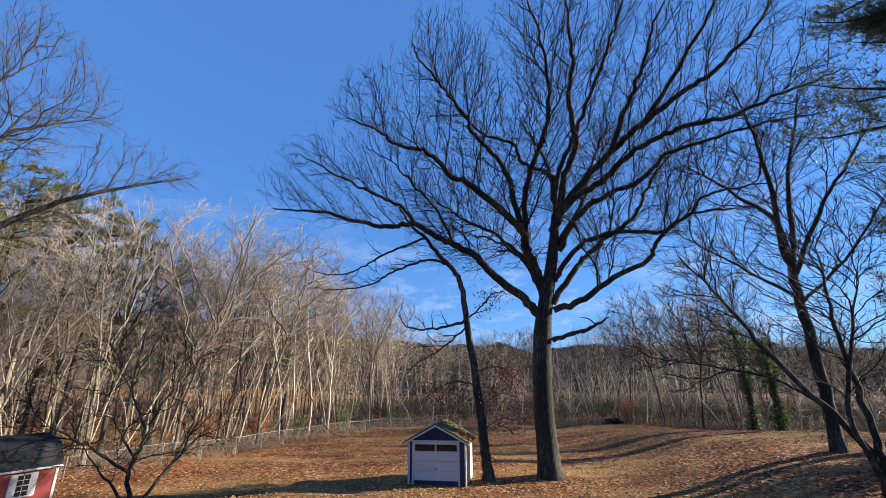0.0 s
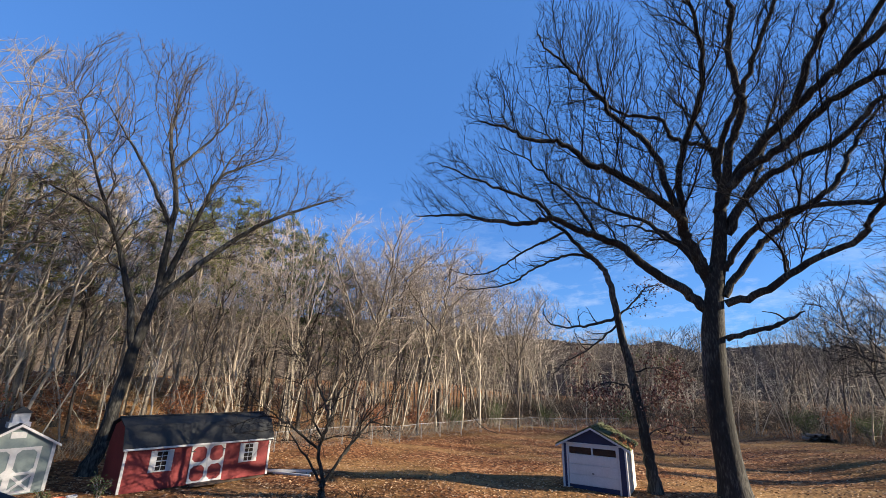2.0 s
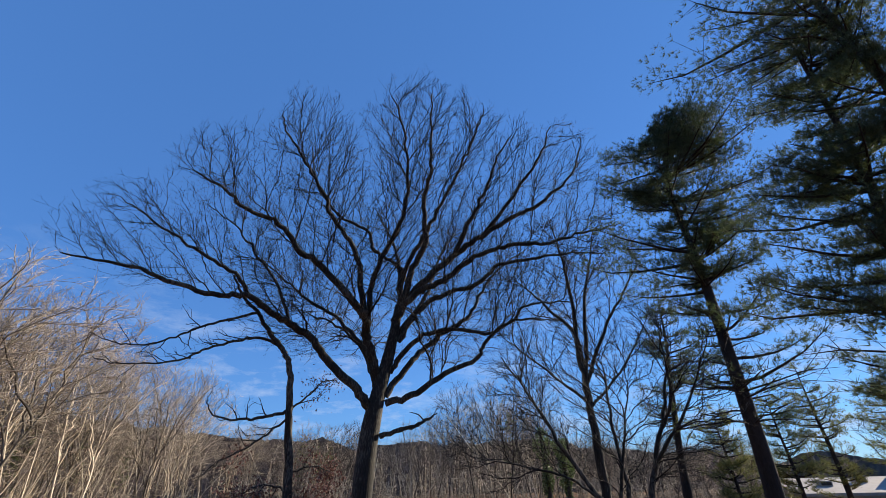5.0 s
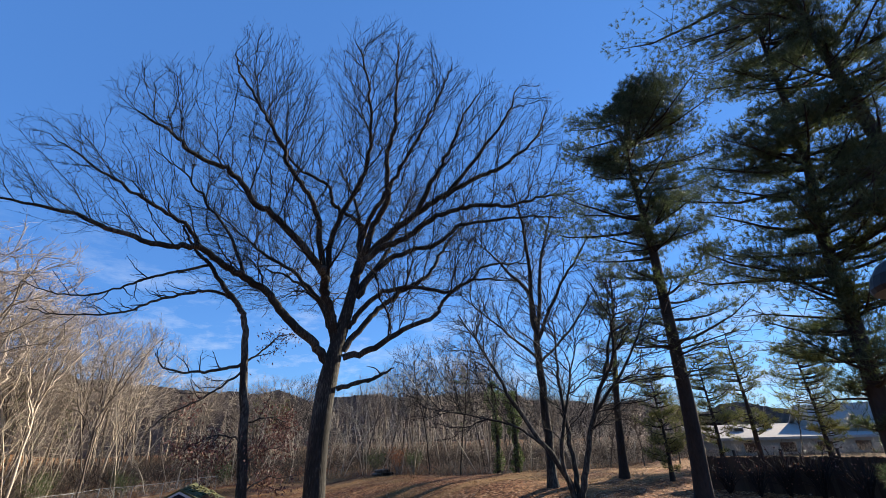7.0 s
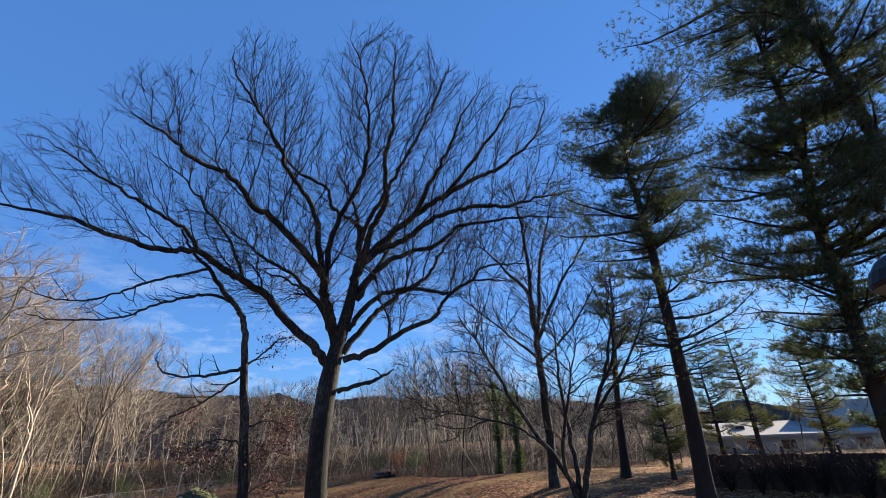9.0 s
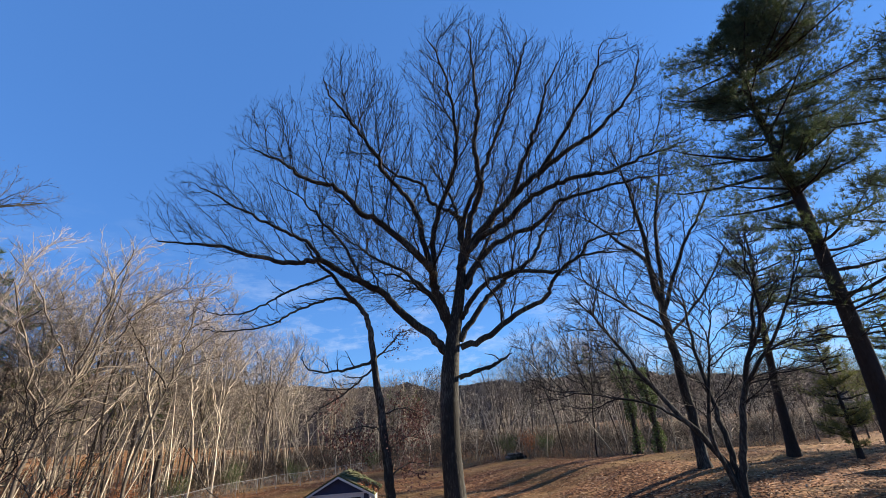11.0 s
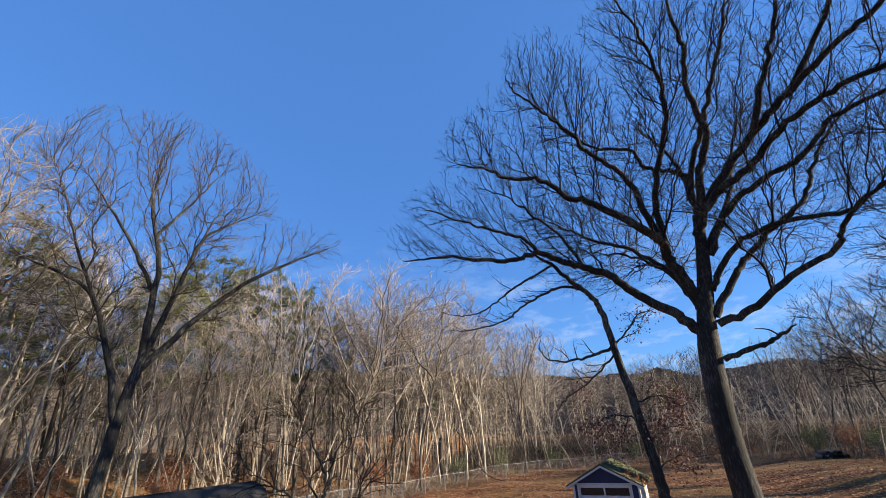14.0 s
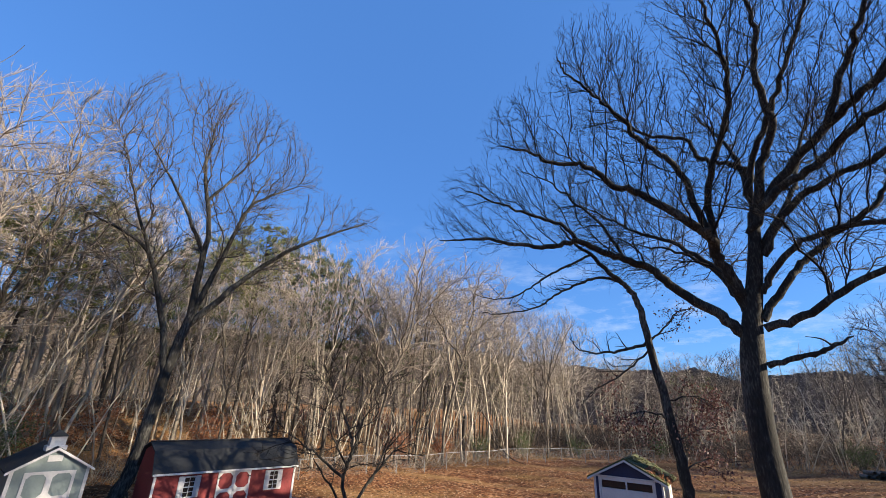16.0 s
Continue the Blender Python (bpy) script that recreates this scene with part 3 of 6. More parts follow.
    limb(0.18, 0.025, (4.8, -1.5, 17.8), (5.6, -2.4, 19.7), (6.6, -3.7, 21.5), (7.2, -5.0, 23.2), (7.7, -6.5, 23.7))
    limb(0.24, 0.03, (1.0, 0.0, 13.5), (2.1, -0.5, 15.1), (4.0, -1.1, 16.0), (5.7, -1.8, 17.2), (7.1, -2.6, 17.6), (8.6, -3.4, 17.7), (9.8, -4.2, 17.3), (12.0, -5.1, 17.7), (13.8, -6.0, 17.9))
    limb(0.2, 0.025, (1.3, 0.0, 12.3), (2.7, -0.2, 14.4), (4.6, -0.4, 15.5), (6.5, -0.7, 16.1), (7.8, -1.0, 17.3), (10.5, -1.3, 17.9), (13.1, -1.7, 18.2), (15.5, -2.0, 18.2))
    limb(0.17, 0.025, (0.9, 0.0, 10.4), (1.7, -0.4, 11.6), (3.0, -0.9, 12.5), (4.7, -1.4, 12.7), (6.5, -2.0, 12.3), (7.8, -2.7, 12.9), (8.8, -3.3, 13.7), (11.1, -4.0, 13.6))
    limb(0.2, 0.03, (0.7, 0.0, 8.7), (2.5, -0.4, 9.2), (4.0, -0.9, 10.2), (5.7, -1.5, 10.9), (6.3, -2.2, 11.8), (7.6, -2.8, 12.8), (9.6, -3.5, 12.7))
    limb(0.19, 0.025, (0.7, 0.0, 9.1), (1.7, 0.3, 10.6), (2.9, 0.7, 12.0), (4.3, 1.1, 13.2), (6.2, 1.5, 14.7), (7.2, 2.0, 16.5), (8.8, 2.5, 18.7), (11.9, 3.0, 21.4))
    limb(0.15, 0.025, (6.7, -2.0, 19.1), (8.4, -3.6, 21.2), (9.4, -5.7, 22.4), (9.6, -8.0, 23.2))
    limb(0.16, 0.025, (1.3, 0.0, 14.4), (1.2, 1.2, 18.4), (0.3, 2.8, 22.0), (-0.8, 4.4, 25.0))
    limb(0.15, 0.025, (-0.1, 0.0, 11.1), (-2.4, 1.4, 14.0), (-4.8, 3.0, 16.0), (-7.1, 4.5, 18.2), (-9.2, 5.6, 20.4))
    limb(0.16, 0.025, (1.1, 0.0, 12.5), (3.2, 1.6, 16.0), (4.6, 3.4, 20.2), (6.4, 5.4, 24.0))
    limb(0.14, 0.025, (0.2, 0.0, 9.6), (-1.1, 1.1, 12.4), (-3.0, 2.5, 14.2), (-5.2, 4.0, 15.5))
    core = lobes(((0.6, -0.6, 17.0), (10.6, 9.0, 7.9)))
    rim = lobes(((-10.9, -5.4, 15.6), (3.9, 4.0, 2.5)), ((-7.8, -5.6, 18.9), (3.1, 4.0, 3.3)), ((-3.9, -5.6, 21.2), (3.5, 4.2, 3.9)), ((2.2, -5.8, 22.9), (3.9, 4.0, 4.8)),
                ((10.9, -5.0, 21.4), (2.9, 4.0, 4.4)), ((6.6, -5.6, 21.3), (3.2, 4.0, 3.9)), ((12.7, -4.2, 17.6), (2.6, 3.6, 2.4)), ((8.9, -3.6, 14.4), (3.4, 3.4, 2.3)), ((-7.0, 3.4, 18.2), (3.6, 3.6, 3.0)), ((6.0, 4.0, 20.6), (4.6, 4.0, 4.2)))

    def inside(p):
        return rim(p) or (p[2] > 11.6 - 0.1 * abs(p[0]) and core(p))

    goals = scattered(lambda p: rim(p) or (rng.uniform() < 0.5 and inside(p)), (-15.5, -10.5, 9), (16, 9, 29), 11500, rng)
    grown = colonize(limbs, goals, rng, 0.35, 0.46, (0.6, -0.5, 8.0), reach=3.0, tip=0.0075, power=2.12, gap=2)
    made = ramify(grown, lambda p: True, [(0.38, 0.1, 44, 14, 0.35, 1.0, 3, 0.6, 0.0048, 0.04, 0.05, 0.2)], rng, (0.6, -0.5, 8.0))
    tree = empty("oak_tree", pose(5.71, 24.34, gz(5.7, 24.3), 0, 0, -13.2), "great bare spreading oak with furrowed grey bark on the lawn", "tree")
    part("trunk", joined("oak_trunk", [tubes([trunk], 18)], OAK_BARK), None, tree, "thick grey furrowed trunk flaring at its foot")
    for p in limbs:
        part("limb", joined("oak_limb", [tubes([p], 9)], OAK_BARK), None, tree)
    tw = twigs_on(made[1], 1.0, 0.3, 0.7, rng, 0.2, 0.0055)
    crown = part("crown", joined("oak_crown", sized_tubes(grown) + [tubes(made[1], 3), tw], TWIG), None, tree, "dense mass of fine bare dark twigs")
    crown["kind"] = "stuff"
    # stub of a broken limb with loose bark
    stub = spline([(0.5, -0.1, 7.0), (1.5, -0.4, 7.3), (2.3, -0.6, 7.45), (2.9, -0.8, 7.75), (3.5, -1.0, 8.0)], 4)
    stub[1:] += rng.normal(0, 0.035, (len(stub) - 1, 3))
    r = taper(stub, 0.15, 0.03, 0.5) * rng.uniform(0.75, 1.2, len(stub))
    fork = spline([(2.8, -0.75, 7.7), (2.5, -0.8, 8.0), (2.0, -0.7, 8.15)], 3)
    part("dead_limb", joined("oak_dead_limb", [tubes([(stub, r)], 8), tubes([(fork, taper(fork, 0.045, 0.012))], 5)], OAK_BARK), None, tree, "broken dead limb with peeling bark")


build_oak()


# ---- single bare trees on the lawn ----
def bare_tree(name, place, turn, trunk, lines, inside, levels, label, seed, bark, twig, per_metre, twig_len, heart, group="", crown=None):
    """trunk: (points, foot radius, top radius); lines: the same for each limb; levels as in ramify();
    crown: (lowest, highest corner, places, step, kill) for branches that fill the crown first."""
    rng = np.random.default_rng(seed)

    def run(pts, r0, r1, n=6):
        q = spline(pts, n)
        q[1:-1] += rng.normal(0, 0.028, (len(q) - 2, 3))
        return q, taper(q, r0, r1)

    pts, r0, r1 = trunk
    q, r = run(pts, r0, r1, 8)
    r = r + 0.45 * r0 * np.exp(-np.maximum(q[:, 2], 0) / 0.35)
    limbs = [run(p, a, b) for p, a, b in lines]
    grown = []
    if crown:
        low, high, n, step, kill = crown
        grown = colonize(limbs, scattered(inside, low, high, n, rng, heart, 0.3), rng, step, kill, heart, reach=2.6)
    made = ramify(grown or limbs, inside, levels, rng, heart)
    x, y = place
    tree = empty(name, pose(x, y, gz(x, y), 0, 0, turn), label, "tree", group)
    part("trunk", joined(name + "_trunk", [tubes([(q, r)], 12)], bark), None, tree)
    for p in limbs:
        part("limb", joined(name + "_limb", [tubes([p], 7)], bark), None, tree)
    fine = [p for m in made[-2:] for p in m]
    pieces = (sized_tubes(grown) if grown else []) + [tubes(m, max(3, (4 if grown else 6) - k)) for k, m in enumerate(made[1:]) if m] + [twigs_on(fine, per_metre, twig_len * 0.4, twig_len * 1.2, rng, 0.25, 0.005)]
    part("crown", joined(name + "_crown", pieces, twig), None, tree, "fine bare twigs")["kind"] = "stuff"
    return tree, np.concatenate([p for p, _ in fine])


# slender tree beside the garage, bowing over to the west, with clinging maroon leaves
slim, slim_P = bare_tree(
    "slender_tree", at_azimuth(5.3, 24.3), -5.3,
    ([(0, 0, -0.1), (-0.2, 0, 2.2), (-0.5, 0, 5.0), (-0.9, -0.2, 8.1), (-1.2, -0.4, 10.4), (-1.8, -0.5, 11.4), (-2.7, -0.6, 12.4), (-3.3, -0.8, 13.2), (-4.0, -0.9, 13.8), (-4.8, -1.0, 15.1)], 0.27, 0.05),
    [([(-3.3, -0.8, 13.1), (-4.5, -1.1, 12.5), (-5.7, -1.4, 11.9), (-6.6, -1.6, 11.3), (-7.9, -1.9, 10.7), (-9.1, -2.2, 10.8), (-9.7, -2.5, 11.0)], 0.075, 0.015),
     ([(-1.8, -0.4, 11.5), (-3.0, -0.5, 11.8), (-4.2, -0.6, 11.5), (-5.4, -0.9, 10.9), (-6.3, -1.1, 10.3), (-7.6, -1.4, 10.0), (-8.6, -1.7, 9.9), (-9.5, -2.0, 10.1)], 0.085, 0.015),
     ([(-0.9, -0.2, 8.2), (-1.9, -0.3, 7.9), (-3.3, -0.5, 7.7), (-4.3, -0.8, 7.9), (-4.7, -1.0, 8.5)], 0.09, 0.02),
     ([(-0.9, -0.2, 7.9), (-1.8, -0.2, 7.1), (-2.8, -0.3, 6.4), (-3.8, -0.4, 5.8), (-4.5, -0.6, 5.1)], 0.06, 0.015),
     ([(-0.9, -0.2, 8.2), (0.0, 0.2, 9.1), (0.6, 0.4, 9.8), (1.4, 0.6, 10.0)], 0.06, 0.015),
     ([(-0.5, 0, 5.4), (0.7, 0.5, 5.7), (1.8, 1.2, 5.3)], 0.05, 0.012),
     ([(-0.45, 0, 4.6), (-1.6, -0.6, 4.9), (-2.8, -0.9, 4.3)], 0.05, 0.012),
     ([(-0.35, 0, 3.6), (0.8, 0.8, 4.2), (1.7, 1.3, 4.0)], 0.05, 0.012),
     ([(-0.2, 0, 2.4), (0.7, 0.5, 2.9), (1.7, 0.9, 2.8)], 0.04, 0.012)],
    lambda p: p[2] > 2.0,
    [(0.45, 0.15, 52, 15, 0.6, 1.9, 6, 0.55, 0.009, 0.06, 0.0, 0.24), (0.4, 0.15, 45, 14, 0.3, 0.9, 4, 0.6, 0.006, 0.03, 0.0, 0.2)],
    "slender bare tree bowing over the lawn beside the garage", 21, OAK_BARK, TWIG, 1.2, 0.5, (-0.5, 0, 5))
rng = np.random.default_rng(31)
low = slim_P[(slim_P[:, 2] > 2.4) & (slim_P[:, 2] < 6.4) & (slim_P[:, 0] > -3.2) & (slim_P[:, 0] < 1.9)]
pts = low[rng.integers(0, len(low), 2400)] + rng.normal(0, 0.3, (2400, 3)) - (0, 0, 0.12)
part("dead_leaves", leaf_cloud(pts, 0.15, rng, "clinging_leaves", MAROON, 0.8), None, slim, "withered maroon leaves still hanging")["kind"] = "stuff"
low = slim_P[(slim_P[:, 2] > 7.6) & (slim_P[:, 0] > -0.6)]
pts = low[rng.integers(0, len(low), 260)] + rng.normal(0, 0.3, (260, 3))
part("dead_leaves", leaf_cloud(pts, 0.13, rng, "clinging_leaves_high", MAROON, 0.6), None, slim)["kind"] = "stuff"

# upright vase-shaped tree on the east side
bare_tree(
    "vase_shaped_tree", at_azimuth(40.6, 29), -40.6,
    ([(0, 0, -0.1), (0.05, 0, 4.3), (0.0, 0, 7.4), (0.1, 0, 9.2)], 0.28, 0.2),
    [([(0.1, 0, 8.8), (-0.1, 0.3, 11.9), (-1.6, 0.8, 14.1), (-2.7, 1.0, 15.7), (-4.2, 1.2, 17.4)], 0.17, 0.03),
     ([(0.1, 0, 9.0), (-0.1, -0.2, 10.3), (0.1, -0.4, 14.1), (-0.1, -0.8, 17.7), (-0.5, -1.0, 20.6)], 0.18, 0.03),
     ([(0.1, 0, 9.0), (0.4, 0.2, 10.6), (1.0, 0.4, 14.5), (2.1, 0.8, 18.1), (2.6, 1.2, 20.2)], 0.16, 0.03),
     ([(0.1, 0, 8.6), (2.0, -0.6, 12.1), (3.1, -1.0, 13.5), (4.6, -1.4, 15.6)], 0.14, 0.03),
     ([(0.0, 0, 7.4), (-2.2, -0.8, 9.4), (-4.6, -1.2, 11.6)], 0.1, 0.03),
     ([(0.0, 0, 7.0), (2.6, 0.6, 9.6), (4.4, 0.8, 12.2)], 0.1, 0.03)],
    lobes(((-0.3, 0, 14.4), (6.2, 5.0, 7.4))),
    [(0.42, 0.1, 46, 12, 0.35, 0.95, 4, 0.6, 0.0045, 0.03, 0.1, 0.18)],
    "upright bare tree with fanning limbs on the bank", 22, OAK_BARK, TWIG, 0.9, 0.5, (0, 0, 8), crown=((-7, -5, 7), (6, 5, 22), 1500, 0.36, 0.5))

# low many-stemmed tree in front of it
bare_tree(
    "many_stemmed_tree", at_azimuth(43.6, 20.5), -43.6,
    ([(0, 0, -0.1), (-0.05, 0, 0.3), (-0.1, 0, 0.6)], 0.24, 0.18),
    [([(-0.15, 0, 0.4), (-0.5, 0, 1.9), (-2.4, -0.2, 4.9), (-3.5, -0.4, 7.1), (-4.7, -0.6, 9.1)], 0.13, 0.025),
     ([(-1.2, -0.1, 3.0), (-2.2, -0.7, 3.8), (-3.4, -1.1, 4.2), (-6.2, -1.6, 4.8)], 0.06, 0.015),
     ([(-0.1, 0, 0.4), (-0.1, 0.2, 1.9), (-0.2, 0.4, 4.3), (-0.3, 0.5, 6.0), (-0.2, 0.6, 8.4)], 0.13, 0.025),
     ([(-0.1, 0, 0.4), (0.2, 0, 1.8), (1.0, 0.1, 4.3), (1.8, 0.2, 6.2), (2.6, 0.3, 8.6)], 0.15, 0.03),
     ([(1.6, 0.2, 5.6), (2.2, -0.4, 6.8), (2.4, -0.6, 9.4)], 0.08, 0.02),
     ([(1.0, 0.1, 4.3), (2.6, -0.3, 6.2), (4.0, -0.6, 8.6)], 0.08, 0.02),
     ([(-0.15, -0.1, 0.5), (-0.5, -0.9, 3.0), (0.5, -1.4, 6.6)], 0.1, 0.025)],
    lobes(((-0.4, -0.2, 7.2), (6.2, 3.8, 4.0)), ((-4.4, -1.0, 5.0), (3.4, 2.0, 2.0))),
    [(0.42, 0.1, 46, 12, 0.35, 0.95, 4, 0.6, 0.0045, 0.03, 0.1, 0.18)],
    "dark bare tree with several leaning stems from one foot", 23, OAK_BARK, TWIG, 1.0, 0.45, (0, 0, 2.5), crown=((-8, -4, 3), (6, 4, 11.4), 1800, 0.3, 0.42))

# small spreading tree in front of the wire fence
bare_tree(
    "small_spreading_tree", at_azimuth(-33.4, 20.2), 33.4,
    ([(0, 0, -0.1), (0, 0, 0.3), (0, 0, 0.7)], 0.13, 0.11),
    [([(0, 0, 0.5), (-0.25, 0, 1.9), (0.0, 0.1, 2.9), (-0.4, 0.2, 4.0), (-1.1, 0.3, 5.2)], 0.085, 0.015),
     ([(0, 0.1, 2.8), (0.3, 0, 4.0), (0.9, 0, 4.9)], 0.055, 0.015),
     ([(-0.25, 0, 1.8), (-1.6, -0.3, 2.8), (-2.7, -0.5, 3.5)], 0.06, 0.015),
     ([(0, 0, 0.5), (-0.8, 0.2, 1.5), (-1.7, 0.5, 2.6)], 0.06, 0.015),
     ([(0, 0, 0.5), (1.2, 0, 2.2), (2.4, 0.1, 3.5)], 0.075, 0.015),
     ([(0.8, 0, 1.6), (1.4, 0.8, 2.8), (1.7, 1.3, 4.2)], 0.045, 0.012),
     ([(-0.2, 0, 2.3), (-0.9, -1.0, 3.6), (-1.0, -1.6, 4.9)], 0.045, 0.012)],
    lobes(((-0.4, 0, 3.9), (4.2, 3.4, 3.4))),
    [(0.3, 0.1, 46, 12, 0.3, 0.8, 4, 0.6, 0.005, 0.02, 0.02, 0.2)],
    "small bare tree with low spreading stems on the lawn", 24, OAK_BARK, TWIG, 1.4, 0.35, (0, 0, 1.5), crown=((-5, -4, 1.8), (4, 4, 7.4), 480, 0.24, 0.42))

# tall tree behind the red barn, one long limb reaching out
bare_tree(
    "tall_forked_tree", at_azimuth(-57, 28), 57,
    ([(0.2, 0, -0.1), (0.6, 0, 2.1), (1.0, 0, 6.6), (1.5, 0, 9.4)], 0.33, 0.22),
    [([(0.9, 0, 5.8), (-0.4, 0.2, 10.2), (-1.8, 0.5, 12.9), (-4.5, 0.8, 14.2)], 0.2, 0.04),
     ([(1.4, 0, 9.0), (1.2, 0.2, 14.8), (0.3, 0.4, 18.4), (0.2, 0.5, 22.4)], 0.21, 0.03),
     ([(1.4, 0, 8.6), (4.0, -0.5, 12.0), (6.8, -1, 14.6), (11.0, -1.4, 17.2)], 0.2, 0.03),
     ([(1.5, 0, 9.4), (2.6, -0.5, 14.0), (3.2, -0.8, 16.4), (5.6, -1.2, 18.4)], 0.18, 0.03),
     ([(1.3, 0.2, 13.0), (-0.6, 0.8, 16.4), (-3.0, 1.2, 19.8)], 0.13, 0.03),
     ([(0.8, 0.3, 16.4), (2.2, 0.4, 19.0), (3.5, 0.6, 21.6)], 0.1, 0.025),
     ([(-1.0, 0.3, 11.6), (-2.6, -0.6, 15.0), (-4.0, -1.0, 18.4)], 0.1, 0.025),
     ([(2.8, -0.4, 15.0), (3.6, 1.0, 18.0), (4.4, 1.8, 20.4)], 0.09, 0.025)],
    lobes(((0.8, 0, 16.8), (7.6, 6.0, 7.8)), ((9.0, -1.2, 16.9), (3.6, 2.4, 2.1))),
    [(0.42, 0.1, 46, 12, 0.35, 0.95, 4, 0.6, 0.0045, 0.03, 0.1, 0.18)],
    "tall bare forked tree rising behind the red barn", 25, OAK_BARK, GREY_BARK, 1.0, 0.5, (0.8, 0, 9), crown=((-8, -7, 8), (13, 7, 25), 2700, 0.36, 0.52))


# ---- pines ----
def pine(name, place, turn, height, trunk_pts, trunk_r, crown_from, plates, tuft, blades, seed, label, leaves, bark=PINE_BARK, dead_to=0, group="", per=1.0, sprigs=0.3, each_bough=False, ragged=0.35):
    """A pine: a straight trunk, whorled limbs and flat plates of needle tufts.
    plates: (height, reach west, reach east, density) from bottom to top."""
    rng = np.random.default_rng(seed)
    x, y = place
    tree = empty(name, pose(x, y, gz(x, y), 0, 0, turn), label, "tree", group)
    line = spline(trunk_pts, 6)
    zz = line[:, 2]
    r = trunk_r * (1 - np.clip(zz / height, 0, 0.96)) ** 0.8 + trunk_r * 0.4 * np.exp(-np.maximum(zz, 0) / 0.4)
    part("trunk", joined(name + "_trunk", [tubes([(line, r)], 14)], bark), None, tree, "straight dark trunk")
    limbs, small, tips, dirs = [], [], [], []

    def axis(z):
        return np.array([np.interp(z, zz, line[:, 0]), np.interp(z, zz, line[:, 1]), z])

    for z0, west, east, dens in plates:
        for _ in range(int(7 * dens) + 3):
            a = rng.uniform(0, 2 * np.pi)
            reach = (east if math.cos(a) > 0 else west) * (0.55 + 0.45 * abs(math.cos(a))) * rng.uniform(0.4, 1.12)
            z = z0 + rng.normal(0, ragged)
            p = axis(z)
            n = 5
            d = np.array([math.cos(a), math.sin(a), 0])
            s = np.linspace(0, 1, n)
            pts = p + d * (s * reach)[:, None] + np.array([0, 0, 1.0]) * (0.05 * reach * s + 0.22 * reach * s ** 2.5)[:, None]
            pts[1:] += rng.normal(0, 0.05 * reach / 4, (n - 1, 3))
            limbs.append((pts, np.linspace(0.035 + 0.012 * reach, 0.012, n)))
            for k in range(int((9 + 12 * reach) * dens * per)):
                t = rng.uniform(0.25, 1.03) ** 0.8
                q = np.array([np.interp(t, s, pts[:, j]) for j in range(3)])
                side = np.array([-d[1], d[0], 0]) * float(np.clip(rng.normal(0, 0.36), -0.7, 0.7)) * reach * (1.1 - 0.8 * t)
                off = side + d * float(np.clip(rng.normal(0, 0.09), -0.2, 0.1)) * reach + np.array([0, 0, abs(rng.normal(0, 0.16)) - 0.05])
                tips.append(q + off)
                v = d * 0.6 + off * 0.5 + np.array([0, 0, 0.55])
                dirs.append(v / np.linalg.norm(v))
                if rng.uniform() < sprigs:
                    small.append(([q, q + off * 0.55 + (0, 0, 0.03), q + off], (0.014, 0.01, 0.005)))
    main = len(limbs)
    limbs += small
    for _ in range(dead_to):
        z = rng.uniform(0.2, crown_from / height + 0.1) * height
        p = axis(z)
        a = rng.uniform(0, 2 * np.pi)
        d = np.array([math.cos(a), math.sin(a), 0.1])
        L = rng.uniform(0.6, 4.2)
        pts = [p, p + d * L * 0.35, p + d * L * 0.7 + rng.normal(0, 0.1, 3), p + d * L + (0, 0, -0.2)]
        limbs.append((pts, (0.05, 0.035, 0.02, 0.006)))
        for _k in range(3):
            q = pts[2] + rng.normal(0, 0.1, 3)
            limbs.append(([q, q + d * 0.4 + rng.normal(0, 0.4, 3), q + d * 0.8 + rng.normal(0, 0.6, 3)], (0.015, 0.01, 0.004)))
    if each_bough:
        for p, r in limbs[:main] + limbs[main:][-4 * dead_to::4]:
            part("bough", joined(name + "_bough", [tubes([(p, r)], 5)], bark), None, tree)
        limbs = [b for b in limbs[main:] if len(b[0]) == 3] or limbs[-1:]
    part("twig_mass", joined(name + "_twig_mass", sized_tubes([(np.array(p), r) for p, r in limbs], ((0.06, 9, 5), (0.02, 0.06, 4), (0, 0.02, 3))), bark), None, tree)["kind"] = "stuff"
    part("crown", needle_tufts(np.array(tips), np.array(dirs), tuft, blades, rng, name + "_needles", leaves, 0.075), None, tree, "layered plates of long dark green needles")["kind"] = "stuff"
    return tree


pine("leaning_pine", at_azimuth(56.6, 23), -56.6, 24.2,
     [(-0.25, 0, -0.1), (0.0, 0, 4.0), (0.1, 0, 9.3), (0.15, 0, 13.1), (0.0, 0, 17.0), (0.4, 0, 20.0), (0.7, 0, 22.4)], 0.36, 8,
     [(5.4, 2.6, 1.6, 0.1), (6.6, 2.8, 4.6, 0.4), (8.0, 1.8, 5.0, 0.6), (9.2, 2.2, 4.2, 0.5), (10.3, 2.6, 4.6, 0.6), (11.4, 3.9, 2.8, 0.9), (11.9, 3.6, 4.6, 0.9), (12.8, 2.4, 3.4, 0.65), (13.6, 5.3, 2.6, 1.2), (14.6, 2.4, 4.8, 0.8), (15.4, 2.6, 5.2, 0.9),
      (16.3, 2.9, 5.4, 1.0), (17.3, 3.3, 5.6, 1.2), (18.2, 3.6, 5.4, 1.3), (19.0, 3.7, 5.0, 1.3), (19.8, 3.2, 4.4, 1.3), (20.5, 2.5, 3.6, 1.2), (21.2, 1.5, 2.8, 1.1), (21.8, 0.7, 1.8, 0.8)],
     0.24, 13, 41, "dark pine with layered needles and a bare lower trunk", NEEDLES, dead_to=14, per=2.9, sprigs=0.1, each_bough=True)
